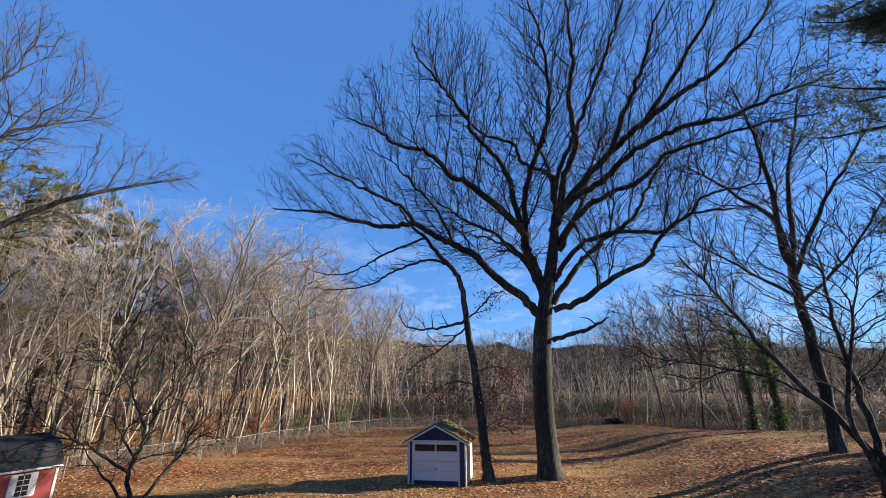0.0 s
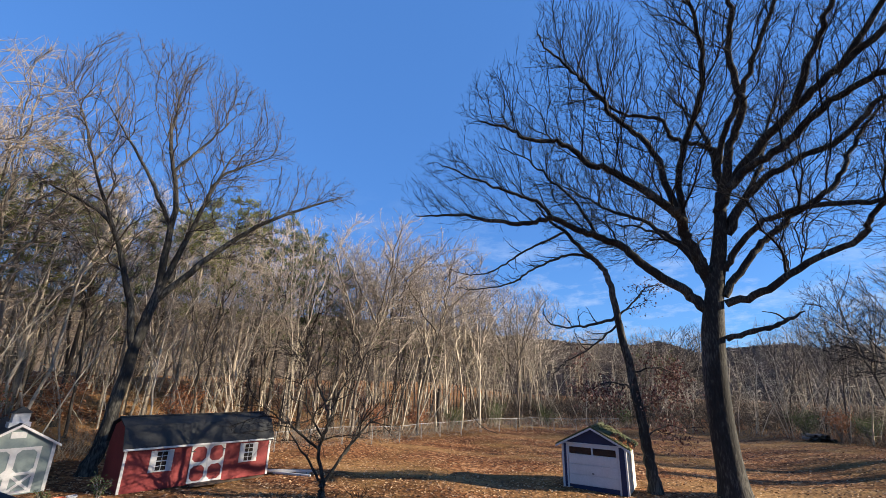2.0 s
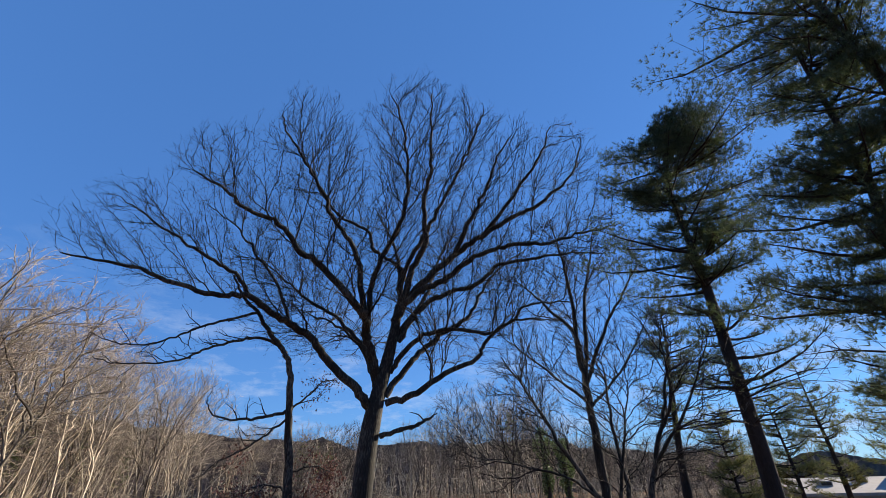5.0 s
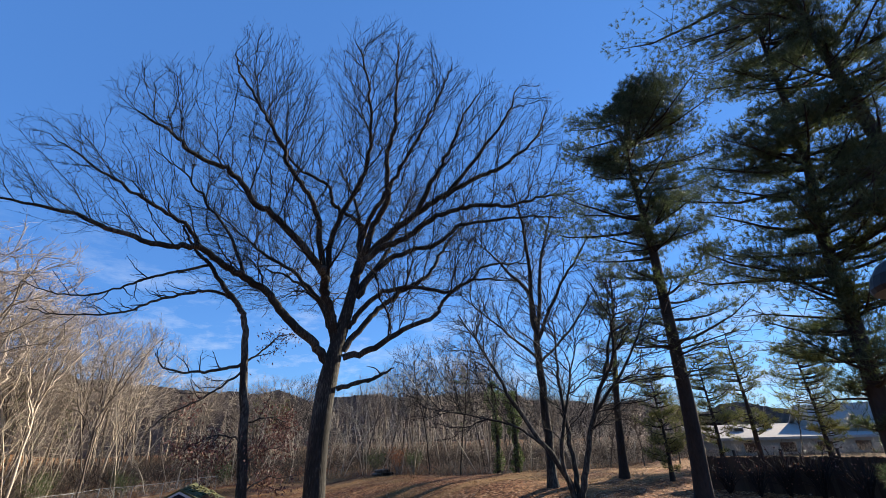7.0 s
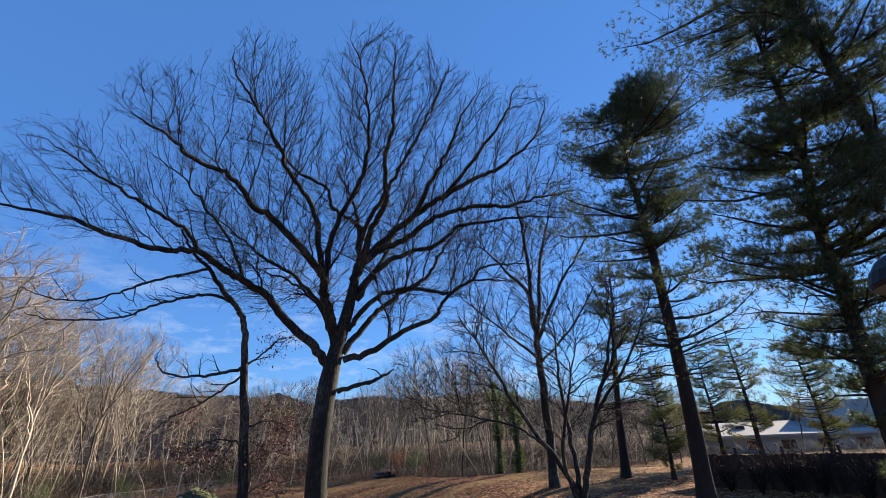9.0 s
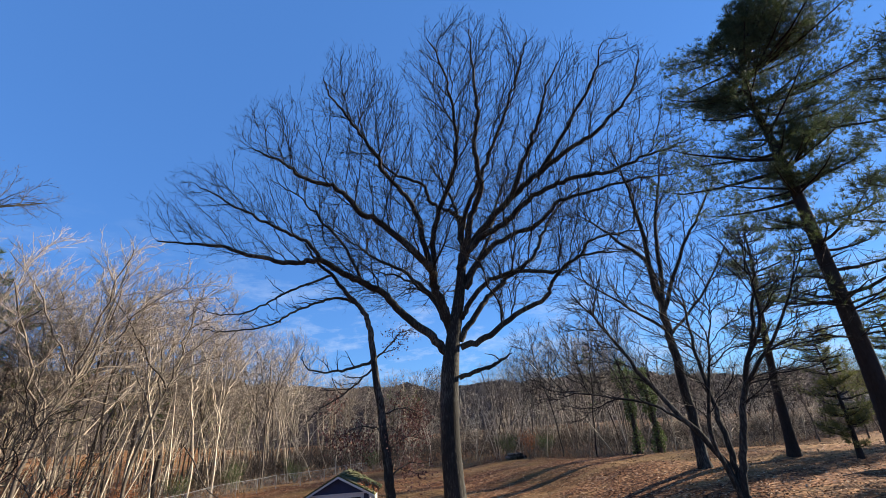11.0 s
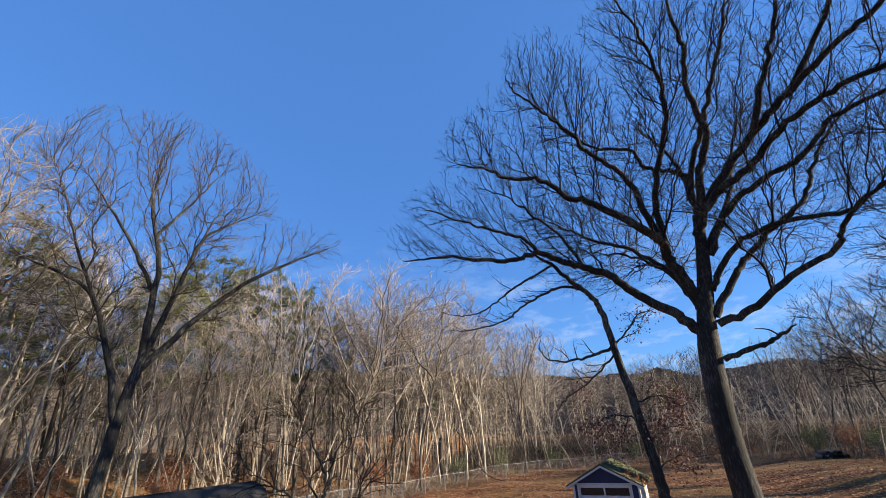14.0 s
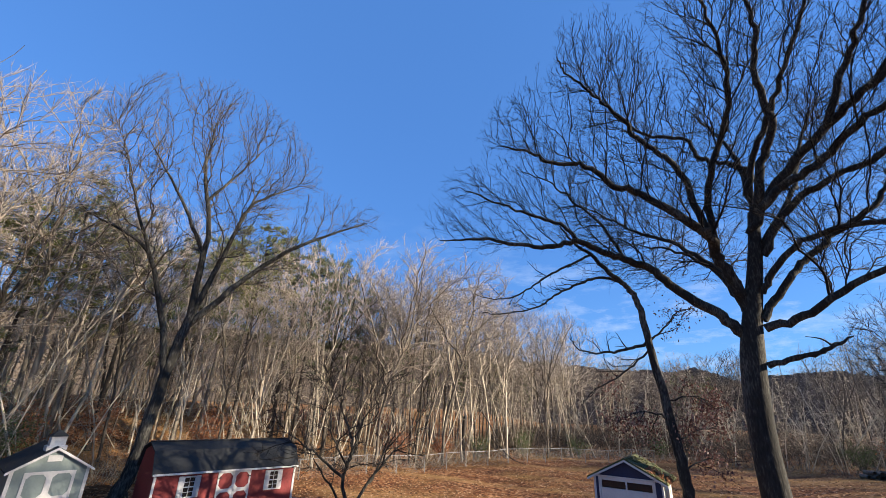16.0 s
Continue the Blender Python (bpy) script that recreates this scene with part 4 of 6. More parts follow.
pine("great_pine", at_azimuth(73.6, 17.2), -73.6, 20.0,
     [(-0.5, 0, -0.1), (-0.45, 0, 3.0), (-0.2, 0, 6.8), (-0.1, 0, 9.0), (0.3, 0, 12.0), (0.6, 0, 19.0)], 0.27, 5,
     [(3.0, 1.0, 2.0, 0.48), (4.2, 1.7, 3.0, 0.66), (5.0, 3.1, 3.0, 0.94), (5.9, 3.5, 3.2, 0.94), (6.8, 3.6, 3.6, 1.12), (7.7, 4.1, 3.8, 1.22), (8.6, 3.6, 3.8, 1.22), (9.6, 4.1, 4.0, 1.22), (10.4, 3.9, 4.0, 1.22), (11.3, 3.4, 3.8, 1.31), (12.2, 3.4, 3.8, 1.31),
      (13.2, 2.2, 3.6, 0.79), (14.2, 2.0, 3.2, 0.73), (15.4, 2.2, 2.6, 0.73), (16.4, 2.4, 2.2, 0.67), (17.6, 2.0, 1.8, 0.55)],
     0.24, 13, 42, "great dark pine with long boughs at the yard's edge", NEEDLES, dead_to=8, per=2.5, sprigs=0.1, each_bough=True)
pine("near_pine", at_azimuth(80.6, 17.3), -80.6, 25.0,
     [(0.0, 0, -0.1), (0.0, 0, 6.0), (-0.1, 0, 11.0), (-0.2, 0, 14.0), (-0.4, 0, 24.0)], 0.3, 8,
     [(9.2, 1.2, 2.6, 0.31), (11.0, 1.5, 3.0, 0.56), (12.6, 2.0, 3.4, 0.72), (13.8, 2.8, 3.4, 0.87), (15.0, 3.0, 3.6, 1.03), (16.2, 3.4, 3.8, 1.03), (17.2, 4.0, 3.8, 1.03), (18.2, 5.2, 3.8, 1.03), (19.4, 5.8, 3.6, 0.95), (20.6, 5.8, 3.4, 0.87), (22.0, 4.5, 3.0, 0.79), (23.6, 2.5, 2.0, 0.72)],
     0.24, 13, 43, "tall pine with long level boughs close to the deck", NEEDLES, dead_to=6, per=2.5, sprigs=0.1, each_bough=True)

# ---- woods ----
SKYLINE_AZ = [-95, -80, -76, -70, -66, -60, -50, -42, -37, -31, -25, -20, -14, -9.4, -6, -3, 7.6, 15, 23, 30, 34, 37, 45, 60, 95]
SKYLINE_EL = [26, 25, 22.5, 21, 23.5, 20, 19, 19.5, 20, 20.4, 18.4, 16.9, 13.2, 12.3, 9.4, 7.0, 7.4, 7.0, 9.4, 11.8, 9.8, 5.6, 4.2, 3.6, 4]
EDGE_AZ = [-95, -75, -65, -48, -39, -24, -19, -8, 5, 15, 27, 35, 45, 60, 95]
EDGE_D = [24, 28, 30, 33, 36, 39, 44, 53, 56, 54, 49, 43, 44, 56, 60]


def wood_tree(name, seed, h, crown_from, spread, stems, bark, twig, label, places=540):
    """A forest tree: a slim leaning stem that forks into rising limbs under an uneven dome of fine twigs."""
    rng = np.random.default_rng(seed)
    bend = rng.normal(0, 0.075 * h, 2)
    r0 = 0.0052 * h + 0.02
    fork = crown_from * h
    line = spline([(0, 0, -0.3), (bend[0] * 0.2, bend[1] * 0.2, h * 0.25), (bend[0] * 0.8, bend[1] * 0.8, h * 0.55), (bend[0] * 1.1, bend[1] * 1.1, h * 0.86)], 4)
    line[1:-1] += rng.normal(0, 0.05, (len(line) - 2, 3)) * (1, 1, 0)
    limbs = [(line, taper(line, r0, 0.025, 0.9))]
    turn = rng.uniform(0, 6.28)
    for k in range(stems):
        a = turn + 6.28 * (k + rng.uniform(-0.25, 0.25)) / stems
        z = fork + rng.uniform(-0.1, 0.12) * h
        b = np.array([np.interp(z, line[:, 2], line[:, 0]), np.interp(z, line[:, 2], line[:, 1]), z])
        e = np.array([math.cos(a), math.sin(a), 0]) * spread * rng.uniform(0.6, 1.0)
        q = spline([b, b + e * 0.3 + (0, 0, (h - z) * 0.25), b + e * 0.62 + (0, 0, (h - z) * 0.52), b + e + (0, 0, (h - z) * rng.uniform(0.6, 0.84))], 4)
        q[1:] += rng.normal(0, 0.09, (len(q) - 1, 3))
        limbs.append((q, taper(q, r0 * rng.uniform(0.45, 0.7), 0.02)))
    mid = 0.5 * (1 + crown_from)
    inside = lobes(((bend[0], bend[1], h * mid), (spread * 0.9, spread * 0.9, h * (1 - mid))), *[
        ((bend[0] + spread * 0.55 * math.cos(turn + 2.1 * k), bend[1] + spread * 0.55 * math.sin(turn + 2.1 * k), h * rng.uniform(0.62, 0.82)), (spread * 0.62, spread * 0.62, h * rng.uniform(0.12, 0.17))) for k in range(3)])
    goals = scattered(inside, (-2 * spread, -2 * spread, 0.15 * h), (2 * spread, 2 * spread, h), places, rng, (bend[0], bend[1], h * 0.4), 0.35)
    grown = colonize(limbs, goals, rng, 0.55, 0.78, (0, 0, h * 0.3), reach=5, jitter=0.14, tip=0.0115, gap=2, out=0.2, rise=0.0)
    tree = empty(name, pose(0, 0, 0), label, "tree", "bare trees of the wood")
    part("trunk", joined(name + "_trunk", [tubes(limbs, 5)], bark), None, tree)
    part("crown", joined(name + "_crown", [tubes(grown, 3), twigs_on(grown, 1.15, 0.5, 1.2, rng, 0.1, 0.0112, 0.55, 0.1)], twig), None, tree)["kind"] = "stuff"
    return tree


def plant_woods():
    rng = np.random.default_rng(77)
    heights = [18, 19, 17, 18, 15, 17, 16]
    kinds = [
        wood_tree("bare_tree", 101, 18, 0.4, 4.6, 5, SUNLIT_TAN_BARK, SUNLIT_TAN_TWIG, "tall bare tree with pale sunlit bark and rounded top"),
        wood_tree("bare_tree", 102, 19, 0.55, 2.9, 4, SUNLIT_TAN_BARK, SUNLIT_TAN_TWIG, "tall thin bare tree with pale sunlit bark", 430),
        wood_tree("bare_tree", 103, 17, 0.33, 5.6, 6, GREY_BARK, SUNLIT_TAN_TWIG, "bare grey forest tree with a broad fanning top", 800),
        wood_tree("bare_tree", 104, 18, 0.42, 4.6, 5, GREY_BARK, GREY_TWIG, "bare grey forest tree with spreading top"),
        wood_tree("bare_tree", 105, 15, 0.28, 4.0, 4, SUNLIT_TAN_BARK, SUNLIT_TAN_TWIG, "bare tree with several leaning stems, coloured pale as in sun", 520),
        wood_tree("bare_tree", 106, 17, 0.52, 2.6, 3, GREY_BARK, GREY_TWIG, "thin straight bare forest tree", 400),
        wood_tree("bare_tree", 107, 16, 0.36, 4.4, 5, GREY_BARK, TWIG, "dark bare tree with a fanning top"),
    ]
    used = [False] * len(kinds)
    spots = []

    def plant(k, x, y, h, wide, lean):
        s = h / heights[k]
        w = wide * max(s, 0.62)
        m = pose(x, y, gz(x, y), lean[0], lean[1], rng.uniform(0, 360)) @ Matrix.Diagonal((w, w, s, 1))
        spots.append((x, y))
        if not used[k]:
            used[k] = True
            kinds[k].matrix_basis = m
        else:
            copy_thing(kinds[k], m).matrix_basis = m

    # broad trees that stand out along the edge: bearing, distance, bearing of the top, kind, width
    for az, d, el, k, wide in ((-30.8, 38, 20.6, 2, 1.15), (-22.4, 41, 17.6, 0, 1.15), (-9.6, 52, 12.2, 2, 0.95), (-14.5, 48, 13.0, 0, 1.0), (-7.0, 55, 9.8, 4, 0.9), (-66.5, 33, 26.5, 0, 0.95), (-72.5, 31, 23.8, 2, 0.95),
                               (-79.5, 27, 26.5, 2, 0.95), (-85.0, 27, 25.0, 0, 1.0), (-38.0, 37, 19.0, 4, 0.9), (-26.5, 42, 17.5, 3, 0.9), (29.8, 47, 12.4, 6, 0.95), (26.0, 50, 10.6, 6, 0.9), (33.2, 45, 10.6, 3, 0.8), (22.6, 54, 9.2, 6, 0.9)):
        x, y = at_azimuth(az, d)
        plant(k, x, y, 6.1 + d * math.tan(radians(el)) - gz(x, y), wide, rng.normal(0, 2, 2))
    # the wood thins out behind the bank
    for k in range(22):
        x, y = at_azimuth(36.5 + 0.9 * k, 46 + 5 * (k % 4))
        plant(int(rng.choice([3, 5, 6])), x, y, 7.5 + rng.uniform(0, 3.0) - 0.1 * k, 0.95, rng.normal(0, 5, 2))
    # low trees past the bank
    for k, az in enumerate((55.5, 58, 60.5, 63, 65.5, 68, 70.5, 73, 76, 79)):
        x, y = at_azimuth(az, 58 + 6 * (k % 4))
        plant(int(rng.choice([3, 5, 6])), x, y, 7.0 + 1.5 * (k % 3), 1.0, rng.normal(0, 4, 2))
    tries = 0
    while len(spots) < 172 and tries < 6000:
        tries += 1
        az = rng.uniform(-90, -8) if rng.uniform() < 0.6 else rng.uniform(-12, 43)
        d = np.interp(az, EDGE_AZ, EDGE_D) + 1.5 + 26 * rng.uniform(0, 1) ** 1.2
        x, y = at_azimuth(az, d)
        if any((x - a) ** 2 + (y - b) ** 2 < 2.8 for a, b in spots):
            continue
        top = 4.8 + d * math.tan(radians(np.interp(az, SKYLINE_AZ, SKYLINE_EL))) - gz(x, y)
        # mostly sun-toned kinds on the lit west side, only darker kinds elsewhere
        k = int(rng.choice([0, 1, 1, 2, 3, 4, 4])) if az < -5 else int(rng.choice([3, 5, 5, 6, 3]))
        plant(k, x, y, min(25, max(4.5, top * rng.uniform(0.76, 1.05))), 0.95, rng.normal(0, 8, 2))


plant_woods()


def build_thicket():
    """Countless saplings, poles and brush that fill the wood."""
    rng = np.random.default_rng(88)
    trunks, A, B, R = [], [], [], []
    for _ in range(560):
        az = rng.uniform(-95, 57)
        edge = np.interp(az, EDGE_AZ, EDGE_D)
        d = edge + 0.5 + 38 * rng.uniform(0, 1) ** 1.3
        x, y = at_azimuth(az, d)
        z = gz(x, y)
        top = 4.8 + d * math.tan(radians(np.interp(az, SKYLINE_AZ, SKYLINE_EL))) - z
        h = min(15, max(3, top * rng.uniform(0.3, 0.85)))
        lean = rng.normal(0, 0.28, 2) * h
        p0 = np.array([x, y, z - 0.2])
        bend = rng.normal(0, 0.03 * h, 3)
        pts = [p0, p0 + (lean[0] * 0.3, lean[1] * 0.3, h * 0.35) + bend, p0 + (lean[0] * 0.7, lean[1] * 0.7, h * 0.7) + bend, p0 + (lean[0], lean[1], h)]
        r = rng.uniform(0.015, 0.05) if rng.uniform() < 0.85 else 0.075
        trunks.append((pts, (r, r * 0.8, r * 0.5, 0.012)))
        m = 30
        t = rng.uniform(0.2, 1, m)[:, None]
        q = p0 + t * np.array([lean[0], lean[1], h]) + bend * np.minimum(1, 2.4 * t * (1 - t) + 0.2)
        v = rng.normal(0, 1, (m, 3))
        v[:, 2] = v[:, 2] * 0.7 + 0.2
        v *= rng.uniform(0.6, 1.9, (m, 1)) / np.linalg.norm(v, axis=1)[:, None]
        A.append(q)
        B.append(q + v)
        R.append(np.full(m, 0.012))
        A.append(q + v * 0.5)
        B.append(q + v * 0.5 + v[::-1] * 0.35)
        R.append(np.full(m, 0.01))
    me = joined("sapling_thicket", [tubes(trunks, 4), spikes(np.concatenate(A), np.concatenate(B), np.concatenate(R))], SUNLIT_TAN_BARK)
    tagged(part("sapling_thicket", me), "dense thicket of thin bare saplings in the wood", "woods", kind="stuff")
    # low brush along the edge of the wood
    n = 20000
    az = rng.uniform(-95, 80, n)
    d = np.interp(az, EDGE_AZ, EDGE_D) - 0.5 + 26 * rng.uniform(0, 1, n) ** 1.7
    x, y = d * np.sin(np.radians(az)), d * np.cos(np.radians(az))
    clump = 0.5 + 0.5 * np.sin(az * 1.7 + 0.6 * np.sin(az * 0.9)) * np.sin(az * 0.53 + 1)
    a = np.stack([x, y, ground_z(x, y)], 1)
    v = rng.normal(0, 0.5, (n, 3))
    v[:, 2] = rng.uniform(0.05, 1.0, n) * (0.35 + 0.65 * clump) * 1.9
    me = joined("brush", [spikes(a, a + v, np.full(n, 0.012)), spikes(a + v * 0.5, a + v * 0.5 + v[::-1] * 0.6, np.full(n, 0.01))], BRUSH)
    tagged(part("brush", me), "tangled bare brown brush in the wood", "brush", kind="stuff")
    # taller brush inside the wood, its colour darkened for the shade there
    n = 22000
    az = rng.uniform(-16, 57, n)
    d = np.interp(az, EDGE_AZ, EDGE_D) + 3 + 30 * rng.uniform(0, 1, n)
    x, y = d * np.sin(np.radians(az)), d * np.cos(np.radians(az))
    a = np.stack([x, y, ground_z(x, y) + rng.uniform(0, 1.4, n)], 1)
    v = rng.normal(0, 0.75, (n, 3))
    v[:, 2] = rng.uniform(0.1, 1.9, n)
    me = joined("underwood", [spikes(a, a + v, np.full(n, 0.022)), spikes(a + v * 0.4, a + v * 0.4 + v[::-1] * 0.5, np.full(n, 0.016))], SHADED_BRUSH)
    tagged(part("underwood", me), "dense leafless underwood between the trunks, coloured dark as in shade", "brush", kind="stuff")
    # the wood goes on behind: crowns beyond counting, each a spray of twigs about its stem
    trees, per = 430, 130
    az = np.where(rng.uniform(0, 1, trees) < 0.55, rng.uniform(-95, -15, trees), rng.uniform(-15, 58, trees))
    d = np.interp(az, EDGE_AZ, EDGE_D) + 10 + 36 * rng.uniform(0, 1, trees)
    x, y = d * np.sin(np.radians(az)), d * np.cos(np.radians(az))
    z = ground_z(x, y)
    top = np.clip(4.8 + d * np.tan(np.radians(np.interp(az, SKYLINE_AZ, SKYLINE_EL))) * rng.uniform(0.3, 1, trees) ** 0.8 * np.interp(az, (-50, -10), (0.8, 0.95)) - z, 4, 24)
    f = rng.uniform(0.1, 1, (trees, per)) ** 0.8
    wide = (0.17 * top + 0.8)[:, None] * np.sqrt(np.clip(1.1 - f, 0.02, 1)) * (0.4 + 0.6 * f)
    off = rng.normal(0, 0.55, (trees, per, 2)) * wide[:, :, None]
    a = np.stack([x[:, None] + off[:, :, 0], y[:, None] + off[:, :, 1], z[:, None] + f * top[:, None] * 0.94], -1)
    v = np.concatenate([off * 0.6 + rng.normal(0, 0.55, off.shape), rng.uniform(-0.15, 1.0, (trees, per, 1))], -1)
    stems = [([(x[i], y[i], z[i] - 0.2), (x[i] + off[i, 0, 0] * 0.3, y[i] + off[i, 0, 1] * 0.3, z[i] + top[i] * 0.9)], (0.1, 0.03)) for i in range(trees)]
    me = joined("far_trees", [tubes(stems, 4), spikes(a.reshape(-1, 3), (a + v).reshape(-1, 3), np.full(trees * per, 0.024))], BRUSH)
    tagged(part("far_trees", me), "deep bare woods behind the first trees", "woods", kind="stuff")


build_thicket()


def build_ridge():
    """The wood goes on behind, up to a ragged skyline far off."""
    rng = np.random.default_rng(9)
    n = 900
    az = np.linspace(-125, 125, n)
    el = np.interp(az, (-90, -30, -10, 10, 30, 45, 56, 70), (8.5, 8, 6, 4.6, 4.6, 3.0, 1.4, 1.0))
    r = 150.0
    rag = rng.normal(0, 1, n) * 0.12 + 0.8 * np.interp(az, np.linspace(-125, 125, 120), rng.normal(0, 1, 120))
    x, y = r * np.sin(np.radians(az)), r * np.cos(np.radians(az))
    top = 4.8 + r * np.tan(np.radians(el)) + rag
    base = ground_z(x, y) - 2
    V, m = [], 7
    for k in range(m):
        f = k / (m - 1)
        rr = 1 + 0.05 * f
        V.append(np.stack([x * rr, y * rr, base + (top - base) * f], 1))
    V = np.concatenate(V)
    i = (np.arange(m - 1)[:, None] * n + np.arange(n - 1)[None]).reshape(-1, 1)
    F = i + np.array([[0, 1, n + 1, n]])
    tagged(part("backdrop", mesh_of("backdrop", V, F, FAR_WOOD, True)), "far bare brown woods on a low rise", "woods", kind="structure")


build_ridge()


# ---- garage-like shed with mossy roof ----
def build_garage():
    W, D, E, R = 2.95, 2.5, 1.98, 2.78       # width, depth, eaves, ridge
    t = empty("garage_shed", pose(-1.87, 23.42, gz(-0.4, 24) - 0.02, 0, 0, -11), "small garage with white door, navy gable and mossy roof", "shed")
    bm = bmesh.new()
    box(bm, 0, 0.08, 0.02, D, 0, E)
    part("wall", bm, WEATHERED, t, "weathered white side wall")
    n = 9
    for k in range(n):
        y0 = 0.06 + (D - 0.06) * k / n
        part("board", one_box(W - 0.08, W + (0.012 if k % 2 else 0.0), y0, y0 + (D - 0.06) / n - 0.012, 0, E, 0.006), WEATHERED, t)
    part("wall", one_box(W - 0.12, W - 0.08, 0.06, D, 0, E, 0), WEATHERED, t)
    part("wall", one_box(0.08, W - 0.12, D - 0.08, D, 0, E), WEATHERED, t)
    part("corner_board", one_box(0.0, 0.1, -0.03, 0.02, 0, E), WHITE, t)
    part("jamb", one_box(0.1, 0.22, -0.015, 0.06, 0, E), NAVY, t, "navy strip beside the door")
    part("casing", one_box(0.22, 0.30, -0.035, 0.06, 0, E), WHITE, t)
    part("casing", one_box(W - 0.38, W - 0.30, -0.035, 0.06, 0, E), WHITE, t)
    part("jamb", one_box(W - 0.30, W - 0.06, -0.015, 0.06, 0, E), NAVY, t, "navy strip beside the door")
    part("corner_board", one_box(W - 0.06, W + 0.02, -0.03, 0.06, 0, E), WHITE, t)
    bm = bmesh.new()
    prism(bm, [(0, E + 0.06), (W, E + 0.06), (W / 2, R - 0.04)], 0.0, 0.08)
    part("gable", bm, NAVY, t, "navy gable")
    part("head_trim", one_box(0.0, W, -0.035, 0.06, E, E + 0.06), WHITE, t)
    # sectional door: sill board and four panels, the top one glazed
    x0, x1 = 0.30, W - 0.38
    part("sill_board", one_box(x0, x1, -0.02, 0.04, 0.0, 0.2), NAVY, t)
    door = part("garage_door", one_box(x0, x1, 0.03, 0.06, 0.2, E, 0), WHITE, t, "white sectional overhead door")
    hs = (E - 0.2) / 4
    for k in range(3):
        z0 = 0.2 + k * hs
        part("panel", one_box(x0 + 0.01, x1 - 0.01, 0.0, 0.03, z0 + 0.008, z0 + hs - 0.008, 0.006), WHITE, door)
    z0 = 0.2 + 3 * hs
    mid = (x0 + x1) / 2
    bm = bmesh.new()
    box(bm, x0 + 0.01, x1 - 0.01, 0.0, 0.03, z0 + 0.31, E - 0.005, 0)
    box(bm, x0 + 0.01, x0 + 0.06, 0.0, 0.03, z0 + 0.008, z0 + 0.31, 0)
    box(bm, x1 - 0.06, x1 - 0.01, 0.0, 0.03, z0 + 0.008, z0 + 0.31, 0)
    box(bm, mid - 0.035, mid + 0.035, 0.0, 0.03, z0 + 0.008, z0 + 0.31, 0)
    part("panel", bm, WHITE, door)
    part("pane", one_box(x0 + 0.06, mid - 0.035, 0.012, 0.024, z0 + 0.008, z0 + 0.31, 0), DARK_GLASS, door)
    part("pane", one_box(mid + 0.035, x1 - 0.06, 0.012, 0.024, z0 + 0.008, z0 + 0.31, 0), DARK_GLASS, door)
    part("handle", one_box(mid - 0.05, mid + 0.05, -0.03, 0.0, 0.72, 0.76), BLACK_METAL, door)
    # roof slabs, each a little ragged at the edge
    for s in (-1, 1):
        bm = bmesh.new()
        ex = W / 2 + s * (W / 2 + 0.24)
        ez = E - 0.08
        prism(bm, [(W / 2, R), (ex, ez), (ex, ez + 0.07), (W / 2, R + 0.08)], -0.2, D + 0.2)
        part("roof", bm, MOSSY, t, "shingle roof thick with moss and leaves")
        bm = bmesh.new()
        prism(bm, [(W / 2, R - 0.09), (ex, ez - 0.09), (ex, ez - 0.004), (W / 2, R - 0.004)], -0.24, -0.2)
        part("rake_board", bm, WHITE, t)
    # moss cushions and leaf drifts on the east slope
    rng = np.random.default_rng(3)
    bm = bmesh.new()
    for _ in range(120):
        u, v = rng.uniform(0.05, 1), rng.uniform(-0.18, D + 0.18)
        x = W / 2 + u * (W / 2 + 0.22)
        z = R + 0.08 + (E - 0.01 - R - 0.08) * u
        s = rng.uniform(0.04, 0.13)
        vs = bmesh.ops.create_icosphere(bm, subdivisions=1, radius=s)["verts"]
        for w in vs:
            w.co = Vector((x + w.co.x * 1.2, v + w.co.y * 1.3, z + w.co.z * 0.45)) + Vector(rng.normal(0, 0.012, 3))
    part("moss", bm, MOSSY, t, "cushions of green moss")["kind"] = "stuff"
    pts = [(W / 2 + u * (W / 2 + 0.22), v, R + 0.1 + (E - 0.01 - R - 0.08) * u + 0.05) for u, v in zip(rng.uniform(0.5, 1.05, 160), rng.uniform(-0.2, 1.2, 160))]
    part("roof_leaves", leaf_cloud(pts, 0.16, rng, "roof_leaves", RUSTY), None, t, "drift of rusty leaves")["kind"] = "stuff"


build_garage()


